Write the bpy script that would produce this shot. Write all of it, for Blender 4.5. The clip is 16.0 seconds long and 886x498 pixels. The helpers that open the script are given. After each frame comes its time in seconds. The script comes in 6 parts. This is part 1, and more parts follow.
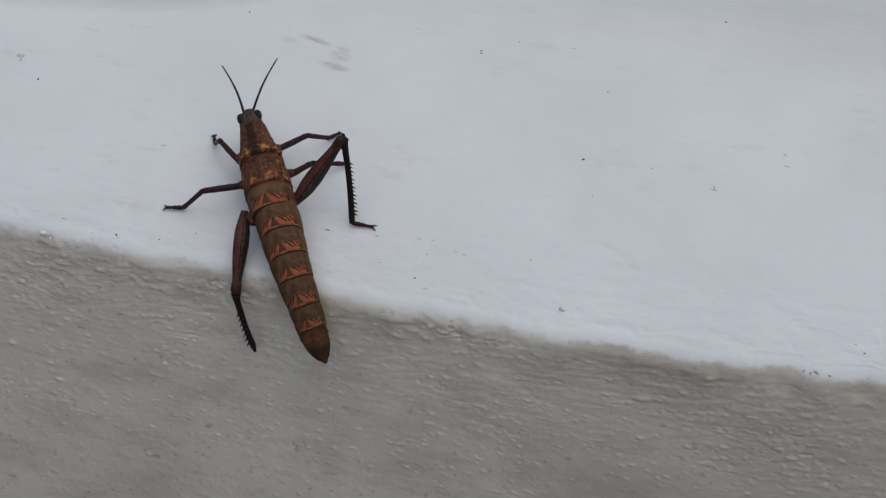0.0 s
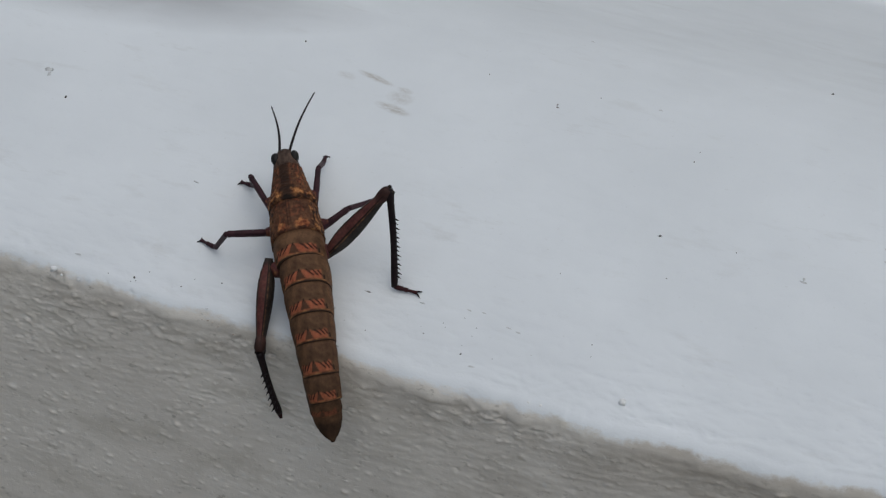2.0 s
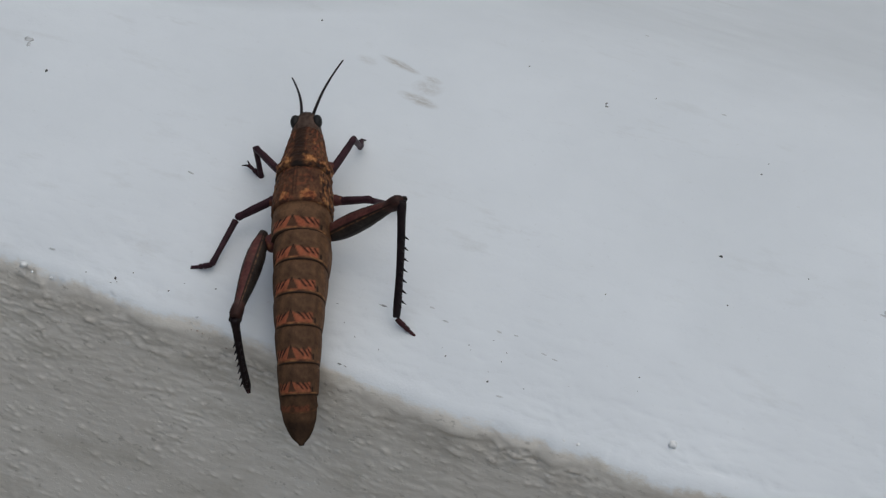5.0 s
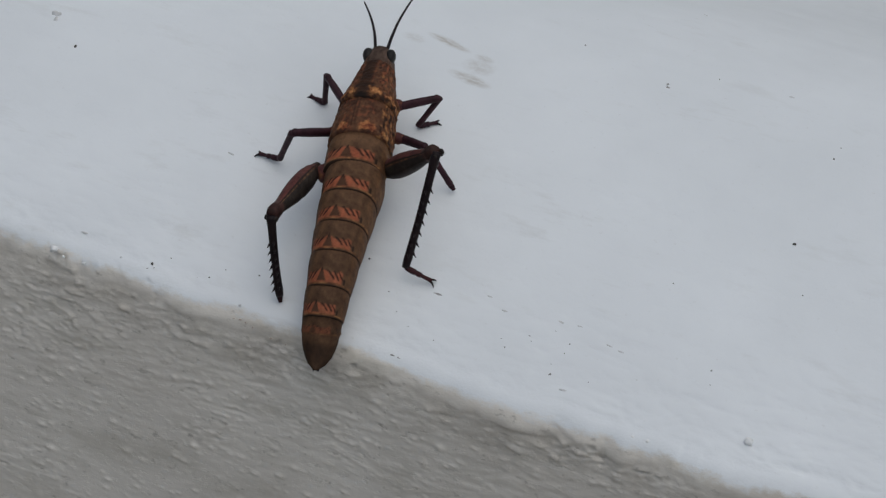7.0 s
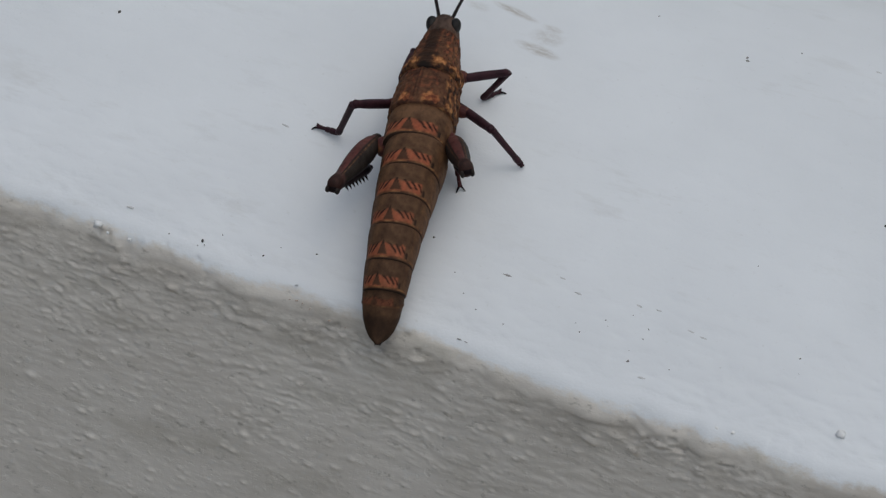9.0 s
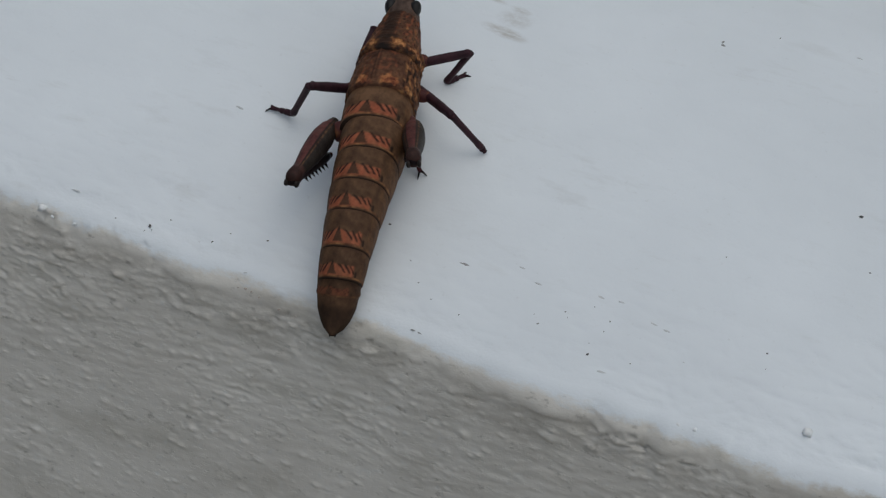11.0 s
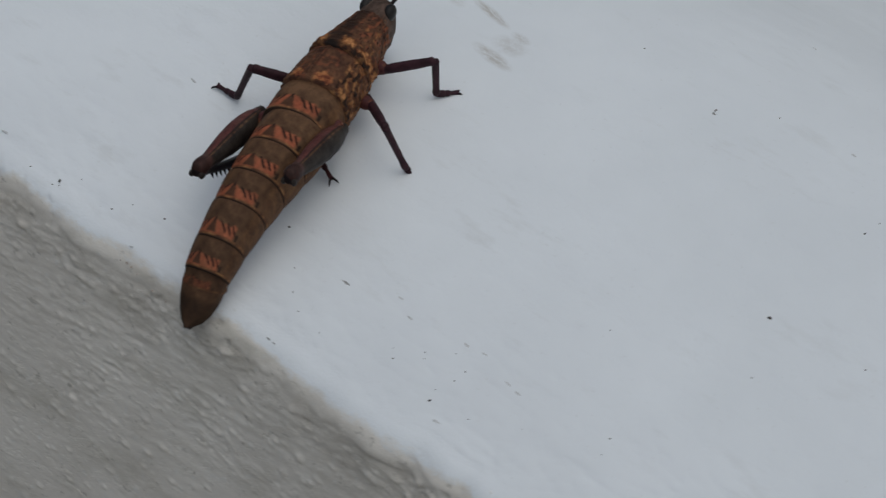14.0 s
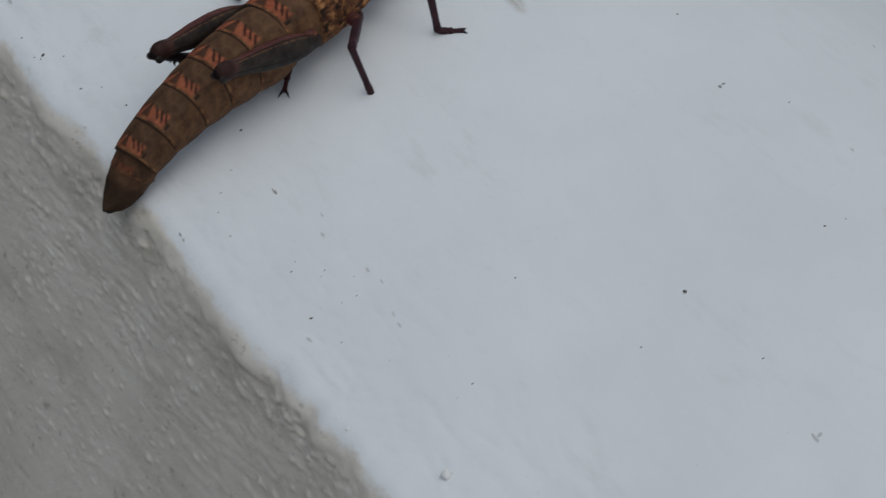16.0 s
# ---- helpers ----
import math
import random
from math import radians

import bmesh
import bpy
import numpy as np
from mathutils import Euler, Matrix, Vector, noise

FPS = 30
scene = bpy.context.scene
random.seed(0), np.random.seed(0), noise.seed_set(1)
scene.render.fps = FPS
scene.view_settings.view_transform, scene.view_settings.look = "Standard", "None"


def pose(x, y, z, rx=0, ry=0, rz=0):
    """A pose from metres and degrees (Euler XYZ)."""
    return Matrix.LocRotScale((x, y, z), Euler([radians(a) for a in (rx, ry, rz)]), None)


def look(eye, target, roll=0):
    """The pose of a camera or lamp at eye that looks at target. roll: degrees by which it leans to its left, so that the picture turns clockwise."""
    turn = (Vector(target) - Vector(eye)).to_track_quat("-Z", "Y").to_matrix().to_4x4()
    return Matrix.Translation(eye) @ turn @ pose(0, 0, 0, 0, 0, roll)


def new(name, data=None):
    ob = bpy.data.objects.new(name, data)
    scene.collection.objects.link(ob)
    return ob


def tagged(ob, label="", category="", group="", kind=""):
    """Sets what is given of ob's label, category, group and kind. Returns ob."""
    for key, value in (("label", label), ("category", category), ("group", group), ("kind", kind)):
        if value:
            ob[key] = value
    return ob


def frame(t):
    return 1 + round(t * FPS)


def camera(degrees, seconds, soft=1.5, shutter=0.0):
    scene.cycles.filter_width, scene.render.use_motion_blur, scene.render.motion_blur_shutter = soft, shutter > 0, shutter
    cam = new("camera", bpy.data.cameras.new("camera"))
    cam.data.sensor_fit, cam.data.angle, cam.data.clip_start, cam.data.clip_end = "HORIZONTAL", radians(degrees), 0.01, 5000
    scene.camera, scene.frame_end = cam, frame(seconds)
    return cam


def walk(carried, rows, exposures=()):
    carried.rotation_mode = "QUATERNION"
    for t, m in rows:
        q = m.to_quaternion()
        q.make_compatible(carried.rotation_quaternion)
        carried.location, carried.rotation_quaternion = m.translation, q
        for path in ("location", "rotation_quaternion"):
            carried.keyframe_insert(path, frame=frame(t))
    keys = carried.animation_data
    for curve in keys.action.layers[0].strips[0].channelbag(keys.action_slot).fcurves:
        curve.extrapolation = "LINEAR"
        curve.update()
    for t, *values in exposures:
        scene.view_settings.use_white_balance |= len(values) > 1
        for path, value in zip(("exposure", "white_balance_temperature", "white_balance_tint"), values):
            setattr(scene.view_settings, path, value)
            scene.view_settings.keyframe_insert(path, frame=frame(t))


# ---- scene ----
# ---- camera ----
cam = camera(14.0, 16.0, soft=1.3, shutter=0.3)
EXPOSURES = ((0, -0.20, 6320, 7.5), (2.5, -0.20, 6230, 4.8), (9, -0.20, 6260, 5.8), (11.5, -0.31, 6140, 3.2), (12.5, -0.34, 6180, 3.7), (13.5, -0.32, 6200, 4.5), (16, -0.33, 6150, 4.0))
walk(cam, [
    (0, pose(0.31478, -0.50355, 0.67769, 40.724, 7.615, 19.745)),
    (0.5, pose(0.30812, -0.48964, 0.65889, 41.005, 7.210, 20.772)),
    (1, pose(0.30133, -0.47048, 0.63423, 41.445, 6.718, 22.048)),
    (1.5, pose(0.29724, -0.44858, 0.62391, 41.325, 6.322, 23.289)),
    (2, pose(0.29145, -0.43625, 0.61090, 41.664, 5.764, 24.299)),
    (2.5, pose(0.29733, -0.41845, 0.59563, 41.768, 6.161, 25.488)),
    (3, pose(0.28843, -0.40354, 0.57338, 41.966, 5.748, 26.039)),
    (3.2, pose(0.29316, -0.40010, 0.57076, 42.062, 6.002, 26.552)),
    (5.3, pose(0.24203, -0.38043, 0.52149, 42.547, 3.631, 25.852)),
    (5.5, pose(0.23929, -0.37802, 0.51747, 42.488, 3.635, 25.751)),
    (6, pose(0.22938, -0.37799, 0.51070, 42.406, 3.484, 25.267)),
    (6.5, pose(0.22225, -0.38031, 0.50531, 42.662, 3.105, 25.401)),
    (7, pose(0.21694, -0.37646, 0.49666, 42.887, 2.858, 25.511)),
    (7.5, pose(0.21687, -0.36911, 0.49049, 42.810, 3.048, 25.666)),
    (8, pose(0.20763, -0.36766, 0.48278, 42.983, 2.815, 25.531)),
    (8.5, pose(0.19421, -0.36723, 0.47137, 43.059, 2.180, 25.594)),
    (9, pose(0.19136, -0.36422, 0.46350, 43.175, 2.210, 25.680)),
    (9.2, pose(0.19297, -0.36092, 0.46263, 43.094, 2.334, 25.730)),
    (11.3, pose(0.20044, -0.34443, 0.43874, 43.740, 2.465, 26.803)),
    (11.5, pose(0.19927, -0.35137, 0.43810, 44.119, 2.174, 26.739)),
    (12, pose(0.20706, -0.35701, 0.42794, 45.149, 1.818, 27.856)),
    (12.5, pose(0.20809, -0.36265, 0.41620, 45.755, -0.296, 30.098)),
    (13, pose(0.21842, -0.35340, 0.41650, 45.585, -0.088, 31.099)),
    (13.5, pose(0.25323, -0.30375, 0.41721, 44.654, 1.764, 35.664)),
    (14, pose(0.30430, -0.24390, 0.40482, 45.122, 3.409, 43.628)),
    (14.5, pose(0.34698, -0.17243, 0.38138, 45.708, 5.297, 51.326)),
    (15, pose(0.36071, -0.13317, 0.36163, 46.332, 4.912, 57.482)),
    (15.5, pose(0.36990, -0.12832, 0.34937, 47.589, 4.872, 59.494)),
    (16, pose(0.38221, -0.14743, 0.35035, 48.561, 5.020, 58.838)),
], exposures=EXPOSURES)


# ---- light: bright overcast sky ----
world = bpy.data.worlds.new("world")
scene.world = world
world.use_nodes = True
wn = world.node_tree
sky = wn.nodes.new("ShaderNodeTexSky")
sky.sky_type = "NISHITA"
sky.sun_disc = False
sky.sun_elevation, sky.sun_rotation = radians(73), radians(68)
sky.air_density, sky.dust_density, sky.ozone_density = 1.0, 4.0, 1.0
wn.links.new(sky.outputs[0], wn.nodes["Background"].inputs[0])
wn.nodes["Background"].inputs[1].default_value = 0.062
sun = new("sun", bpy.data.lights.new("sun", "SUN"))
sun.data.energy, sun.data.angle, sun.data.color = 1.335, radians(115), (1.0, 0.978, 0.935)
sun.matrix_world = look((0.55, 0.22, 2.0), (0, 0, 0))


# ---- materials ----
def mat(name):
    m = bpy.data.materials.new(name)
    m.use_nodes = True
    return m, m.node_tree, m.node_tree.nodes["Principled BSDF"]


def node(t, kind, **values):
    n = t.nodes.new(kind)
    for key, value in values.items():
        n.inputs[key].default_value = value
    return n


def coords(t, scale=(1, 1, 1), turn=0.0):
    c = t.nodes.new("ShaderNodeTexCoord")
    mp = t.nodes.new("ShaderNodeMapping")
    mp.inputs["Scale"].default_value = scale
    mp.inputs["Rotation"].default_value = (0, 0, radians(turn))
    t.links.new(c.outputs["Object"], mp.inputs[0])
    return mp.outputs[0]


def noise_tex(t, vec, scale, detail=4.0, rough=0.6):
    n = node(t, "ShaderNodeTexNoise", Scale=scale, Detail=detail, Roughness=rough)
    t.links.new(vec, n.inputs["Vector"])
    return n.outputs["Fac"]


def ramp(t, fac, stops):
    r = t.nodes.new("ShaderNodeValToRGB")
    while len(r.color_ramp.elements) < len(stops):
        r.color_ramp.elements.new(0.5)
    for e, (at, col) in zip(r.color_ramp.elements, stops):
        e.position, e.color = at, (*col, 1)
    t.links.new(fac, r.inputs[0])
    return r.outputs[0]


def mix(t, fac, a, b, how="MIX"):
    m = t.nodes.new("ShaderNodeMix")
    m.data_type, m.blend_type = "RGBA", how
    for sock, v in ((m.inputs[0], fac), (m.inputs[6], a), (m.inputs[7], b)):
        if isinstance(v, (int, float)):
            sock.default_value = v
        elif isinstance(v, tuple):
            sock.default_value = (*v, 1)
        else:
            t.links.new(v, sock)
    return m.outputs[2]


def calc(t, how, a, b=0.0):
    m = t.nodes.new("ShaderNodeMath")
    m.operation = how
    for sock, v in ((m.inputs[0], a), (m.inputs[1], b)):
        if isinstance(v, (int, float)):
            sock.default_value = v
        else:
            t.links.new(v, sock)
    return m.outputs[0]


def bump(t, bsdf, height, strength, dist):
    b = node(t, "ShaderNodeBump", Strength=strength, Distance=dist)
    t.links.new(height, b.inputs["Height"])
    t.links.new(b.outputs[0], bsdf.inputs["Normal"])


GREY, BLACK, WHITE = (0.5, 0.5, 0.5), (0, 0, 0), (1, 1, 1)


def whitewash(name, light, dark, stain, bump_mm, stain_at=(0.60, 0.78)):
    m, t, b = mat(name)
    v = coords(t)
    vs = coords(t, (0.35, 1, 1))
    col = ramp(t, noise_tex(t, v, 22, 5, 0.55), [(0.3, dark), (0.62, light)])
    col = mix(t, ramp(t, noise_tex(t, vs, 60, 6, 0.7), [(stain_at[0], BLACK), (stain_at[1], GREY)]), col, stain)
    col = mix(t, ramp(t, noise_tex(t, v, 900, 3, 0.6), [(0.66, BLACK), (0.78, (0.35, 0.35, 0.35))]), col, stain)
    dabs = noise_tex(t, coords(t, (0.30, 1, 1), 6), 260, 5, 0.65)
    where = ramp(t, noise_tex(t, vs, 34, 3, 0.5), [(0.42, BLACK), (0.62, WHITE)])
    col = mix(t, calc(t, "MULTIPLY", ramp(t, dabs, [(0.58, BLACK), (0.72, (0.36, 0.36, 0.36))]), where), col, stain)
    t.links.new(col, b.inputs["Base Color"])
    b.inputs["Roughness"].default_value = 0.78
    b.inputs["Specular IOR Level"].default_value = 0.25
    h = mix(t, 0.45, noise_tex(t, vs, 420, 5, 0.6), noise_tex(t, v, 1500, 3, 0.6))
    bump(t, b, h, 0.7, bump_mm * 0.001)
    return m


def smudged_and_shaded(m, spots, tint=(0.40, 0.36, 0.31), grain=2.2):
    """Faint ellipses of tint, for dirty finger-like smears and painted shade: x, y, half length, half width, turn."""
    t = m.node_tree
    b = t.nodes["Principled BSDF"]
    col = b.inputs["Base Color"].links[0].from_socket
    for x, y, rx, ry, turn, amount in spots:
        c = t.nodes.new("ShaderNodeTexCoord")
        mp = t.nodes.new("ShaderNodeMapping")
        mp.vector_type = "TEXTURE"
        mp.inputs["Location"].default_value = (x, y, 0)
        mp.inputs["Rotation"].default_value = (0, 0, radians(turn))
        mp.inputs["Scale"].default_value = (rx, ry, 0.012)
        t.links.new(c.outputs["Object"], mp.inputs[0])
        g = t.nodes.new("ShaderNodeTexGradient")
        g.gradient_type = "SPHERICAL"
        t.links.new(mp.outputs[0], g.inputs[0])
        streak = noise_tex(t, mp.outputs[0], grain, 4, 0.7)
        fac = calc(t, "MULTIPLY", ramp(t, g.outputs["Fac"], [(0.0, BLACK), (0.6, WHITE)]), ramp(t, streak, [(0.3, BLACK), (0.6, WHITE)]))
        col = mix(t, calc(t, "MULTIPLY", fac, amount), col, tint)
    t.links.new(col, b.inputs["Base Color"])


LIME = whitewash("limewash", (0.79, 0.81, 0.83), (0.73, 0.75, 0.77), (0.60, 0.60, 0.59), 0.16)


def shaded_face(m):
    """Paints shade into the front face: a greyer, dirtier wash where its attribute is 1, with an uneven border."""
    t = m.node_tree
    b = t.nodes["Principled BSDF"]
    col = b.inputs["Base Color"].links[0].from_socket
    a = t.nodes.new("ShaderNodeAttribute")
    a.attribute_name = "face_shade"
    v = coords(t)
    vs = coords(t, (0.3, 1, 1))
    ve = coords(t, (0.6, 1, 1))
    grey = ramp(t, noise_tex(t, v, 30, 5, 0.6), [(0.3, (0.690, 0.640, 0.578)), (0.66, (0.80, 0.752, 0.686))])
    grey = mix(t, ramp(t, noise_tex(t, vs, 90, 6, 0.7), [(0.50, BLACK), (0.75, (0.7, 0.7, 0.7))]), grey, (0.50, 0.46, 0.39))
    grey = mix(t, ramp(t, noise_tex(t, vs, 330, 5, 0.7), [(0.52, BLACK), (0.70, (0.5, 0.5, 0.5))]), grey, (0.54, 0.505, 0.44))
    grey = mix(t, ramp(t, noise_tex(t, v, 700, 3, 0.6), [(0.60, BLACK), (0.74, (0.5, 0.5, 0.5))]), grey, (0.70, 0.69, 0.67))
    # Darker, browner mottling below the edge.
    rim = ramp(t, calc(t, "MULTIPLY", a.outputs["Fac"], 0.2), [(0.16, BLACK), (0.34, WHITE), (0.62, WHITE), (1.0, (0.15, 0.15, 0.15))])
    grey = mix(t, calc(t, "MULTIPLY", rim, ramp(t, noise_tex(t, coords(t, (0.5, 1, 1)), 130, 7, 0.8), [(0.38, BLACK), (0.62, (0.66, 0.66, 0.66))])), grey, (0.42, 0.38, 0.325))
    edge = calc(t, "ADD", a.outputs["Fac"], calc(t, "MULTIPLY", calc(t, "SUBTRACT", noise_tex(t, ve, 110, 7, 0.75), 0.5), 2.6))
    # Low spots are darkened, so the pits' shade is in the colour.
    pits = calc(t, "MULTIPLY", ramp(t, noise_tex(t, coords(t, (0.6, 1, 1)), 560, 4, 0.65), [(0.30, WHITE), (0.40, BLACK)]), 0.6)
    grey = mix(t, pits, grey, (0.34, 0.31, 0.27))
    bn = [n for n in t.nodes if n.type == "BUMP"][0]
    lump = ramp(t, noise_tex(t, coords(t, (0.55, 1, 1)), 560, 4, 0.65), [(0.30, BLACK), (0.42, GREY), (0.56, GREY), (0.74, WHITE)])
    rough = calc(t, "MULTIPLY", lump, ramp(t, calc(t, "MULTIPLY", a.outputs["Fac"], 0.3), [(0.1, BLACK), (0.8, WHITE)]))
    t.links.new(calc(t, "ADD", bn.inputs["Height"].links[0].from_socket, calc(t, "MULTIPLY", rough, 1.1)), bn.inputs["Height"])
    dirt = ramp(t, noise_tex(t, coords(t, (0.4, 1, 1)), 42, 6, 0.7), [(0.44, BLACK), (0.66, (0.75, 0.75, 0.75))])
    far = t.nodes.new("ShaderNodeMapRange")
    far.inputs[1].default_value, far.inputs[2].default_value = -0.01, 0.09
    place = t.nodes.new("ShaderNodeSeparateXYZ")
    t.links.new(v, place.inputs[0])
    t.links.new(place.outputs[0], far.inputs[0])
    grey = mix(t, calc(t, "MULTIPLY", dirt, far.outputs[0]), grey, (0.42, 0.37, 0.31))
    # The whole front face turns darker and browner towards +x.
    right_tone = t.nodes.new("ShaderNodeMapRange")
    right_tone.inputs[1].default_value, right_tone.inputs[2].default_value, right_tone.inputs[4].default_value = 0.06, 0.15, 0.5
    t.links.new(place.outputs[0], right_tone.inputs[0])
    grey = mix(t, right_tone.outputs[0], grey, (0.45, 0.405, 0.35))
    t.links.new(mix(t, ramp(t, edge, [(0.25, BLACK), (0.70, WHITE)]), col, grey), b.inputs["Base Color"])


shaded_face(LIME)
smudged_and_shaded(LIME, [(-0.0275, 0.0812, 0.0058, 0.0012, -12, 0.70), (-0.0190, 0.0795, 0.0026, 0.0012, -8, 0.40), (-0.0188, 0.0722, 0.0055, 0.0017, -8, 0.60), (-0.0345, 0.0795, 0.003, 0.0016, -8, 0.25),
               (-0.0188, 0.0765, 0.004, 0.003, -8, 0.35), (-0.022, 0.0, 0.016, 0.0030, 0, 0.45)])

# The painted grey shade of the top where its far side slopes down.
smudged_and_shaded(LIME, [(-0.088, 0.100, 0.070, 0.022, 14, 0.75)], (0.42, 0.42, 0.43), 0.5)


def cuticle(name, brown, deep, rough=0.5, grain=900, relief=0.06, warm=((0.30, 0.072, 0.033), (0.54, 0.160, 0.075)), streak=0.35):
    """Insect skin: mottled brown; its marking attribute adds orange or red (r), black (g) and golden crust (b)."""
    m, t, b = mat(name)
    v = coords(t)
    a = t.nodes.new("ShaderNodeAttribute")
    a.attribute_name = "marking"
    s = t.nodes.new("ShaderNodeSeparateColor")
    t.links.new(a.outputs["Color"], s.inputs[0])
    col = ramp(t, noise_tex(t, v, 300, 6, 0.65), [(0.32, deep), (0.64, brown)])
    col = mix(t, ramp(t, noise_tex(t, coords(t, (1, streak, 1)), 1500, 4, 0.65), [(0.50, BLACK), (0.72, (0.45, 0.45, 0.45))]), col, deep)
    orange = ramp(t, noise_tex(t, v, 1300, 4, 0.6), [(0.3, warm[0]), (0.7, warm[1])])
    gold = ramp(t, noise_tex(t, v, 760, 4, 0.6), [(0.38, (0.030, 0.013, 0.008)), (0.47, (0.20, 0.070, 0.026)), (0.64, (0.58, 0.27, 0.10))])
    col = mix(t, s.outputs[2], col, gold)
    col = mix(t, s.outputs[0], col, orange)
    col = mix(t, s.outputs[1], col, (0.014, 0.009, 0.007))
    t.links.new(col, b.inputs["Base Color"])
    b.inputs["Roughness"].default_value = rough
    b.inputs["Specular IOR Level"].default_value = 0.13
    bump(t, b, mix(t, 0.5, noise_tex(t, v, grain, 5, 0.7), noise_tex(t, v, grain * 3, 3, 0.6)), 0.7, relief * 0.001)
    return m


RED = ((0.105, 0.027, 0.026), (0.245, 0.070, 0.058))
SKIN = cuticle("brown_cuticle", (0.158, 0.083, 0.043), (0.052, 0.027, 0.015), 0.68, warm=((0.28, 0.066, 0.032), (0.47, 0.135, 0.066)))
CRUST = cuticle("granular_cuticle", (0.150, 0.068, 0.035), (0.040, 0.018, 0.012), 0.70, 700, 0.16, streak=1.0)
CROWN = cuticle("taupe_head_cuticle", (0.120, 0.078, 0.060), (0.040, 0.026, 0.020), 0.66, 800, 0.10)
LIMB = cuticle("purplish_leg_cuticle", (0.060, 0.024, 0.031), (0.018, 0.008, 0.011), 0.5, 1200)
THIGH = cuticle("hind_thigh_cuticle", (0.050, 0.039, 0.032), (0.013, 0.010, 0.010), 0.55, 1000, 0.06, RED)
SHIN = cuticle("black_shin_cuticle", (0.020, 0.012, 0.013), (0.007, 0.005, 0.006), 0.38, 1200)
FOOT = cuticle("reddish_foot_cuticle", (0.060, 0.016, 0.018), (0.016, 0.007, 0.008), 0.42, 1200)
EYE, et, eb = mat("dark_eye")
et.links.new(ramp(et, noise_tex(et, coords(et), 900), [(0.3, (0.008, 0.007, 0.007)), (0.7, (0.022, 0.018, 0.016))]), eb.inputs["Base Color"])
eb.inputs["Roughness"].default_value = 0.45
eb.inputs["Specular IOR Level"].default_value = 0.25


def plain(name, a, b_, rough=0.8, scale=900):
    m, t, b = mat(name)
    t.links.new(ramp(t, noise_tex(t, coords(t), scale), [(0.3, a), (0.7, b_)]), b.inputs["Base Color"])
    b.inputs["Roughness"].default_value = rough
    return m


DIRT = plain("dark_dirt", (0.035, 0.032, 0.030), (0.13, 0.12, 0.11))
CRUMB = plain("plaster_crumb", (0.72, 0.72, 0.71), (0.86, 0.86, 0.86))
FLAKE = plain("grey_flake", (0.50, 0.50, 0.50), (0.68, 0.68, 0.68))
SCRAPE = plain("dark_grey_flake", (0.20, 0.195, 0.19), (0.40, 0.39, 0.38))
RUST = plain("rusty_plaster", (0.30, 0.22, 0.17), (0.58, 0.52, 0.46))
UNSEEN_GROUND = plain("unseen_ground", (0.24, 0.21, 0.165), (0.34, 0.30, 0.24), 0.9, 3)

# ---- ledge: a rough whitewashed parapet, its top and its front face in one solid ----
RNG = np.random.default_rng(7)


def value_noise(x, y, seed):
    """Smooth noise from -1 to 1 on a unit lattice."""
    i, j = np.floor(x).astype(np.int64), np.floor(y).astype(np.int64)
    fx, fy = x - i, y - j
    fx, fy = fx * fx * (3 - 2 * fx), fy * fy * (3 - 2 * fy)

    def h(a, b):
        n = (a * 374761393 + b * 668265263 + seed * 1274126177) & 0x7FFFFFFF
        n = ((n ^ (n >> 13)) * 1103515245 + 12345) & 0x7FFFFFFF
        n = ((n ^ (n >> 15)) * 69069 + 7) & 0x7FFFFFFF
        return n / 0x3FFFFFFF - 1.0
    top = h(i, j) * (1 - fx) + h(i + 1, j) * fx
    low = h(i, j + 1) * (1 - fx) + h(i + 1, j + 1) * fx
    return top * (1 - fy) + low * fy


def fractal(x, y, seed, octaves=3):
    return sum(value_noise(x * 2 ** k, y * 2 ** k, seed + k) * 0.5 ** k for k in range(octaves))


def crown(y):
    """Height of the ledge's gently crowned top."""
    yy = np.minimum(y, 0.09)
    return -2.0944 * yy ** 2 + 0.17565 * yy - 0.00102 - np.maximum(y - 0.09, 0) * 0.20 - 6.0 * np.clip(y - 0.09, 0, 0.05) ** 2 - np.maximum(y - 0.14, 0) * 0.6


def top_relief(x, y):
    wave = fractal(x / 0.045, y / 0.03, 11, 2) * 0.00020
    dab = fractal(x / 0.010, y / 0.004, 21) * 0.00014
    near = np.exp(-np.maximum(y, 0) / 0.026) * np.clip(0.45 + x * 9, 0.45, 1.2)
    streak = fractal(x / 0.006 + fractal(x / 0.02, y / 0.01, 33, 2), y / 0.0022 + fractal(x / 0.015, y / 0.008, 35, 2) * 0.7, 31, 4) * 0.00024 * near
    pit = np.maximum(fractal(x / 0.004, y / 0.002, 41) - 0.75, 0) * 0.0006 * near
    return wave + dab + streak - pit


def edge_run(x):
    """How far the worn edge wanders in or out along the wall."""
    return np.interp(x, [-0.08, -0.055, -0.023, -0.010, 0.009, 0.040, 0.066, 0.088, 0.115, 0.131, 0.150], [-0.0008, -0.0009, -0.0011, -0.0002, -0.0011, -0.0009, -0.0014, 0.0013, 0.0042, 0.0058, 0.0068])


def ledge_z(x, y):
    x, y = np.float64(x), np.float64(y)
    return float(crown(y) + top_relief(x, y))


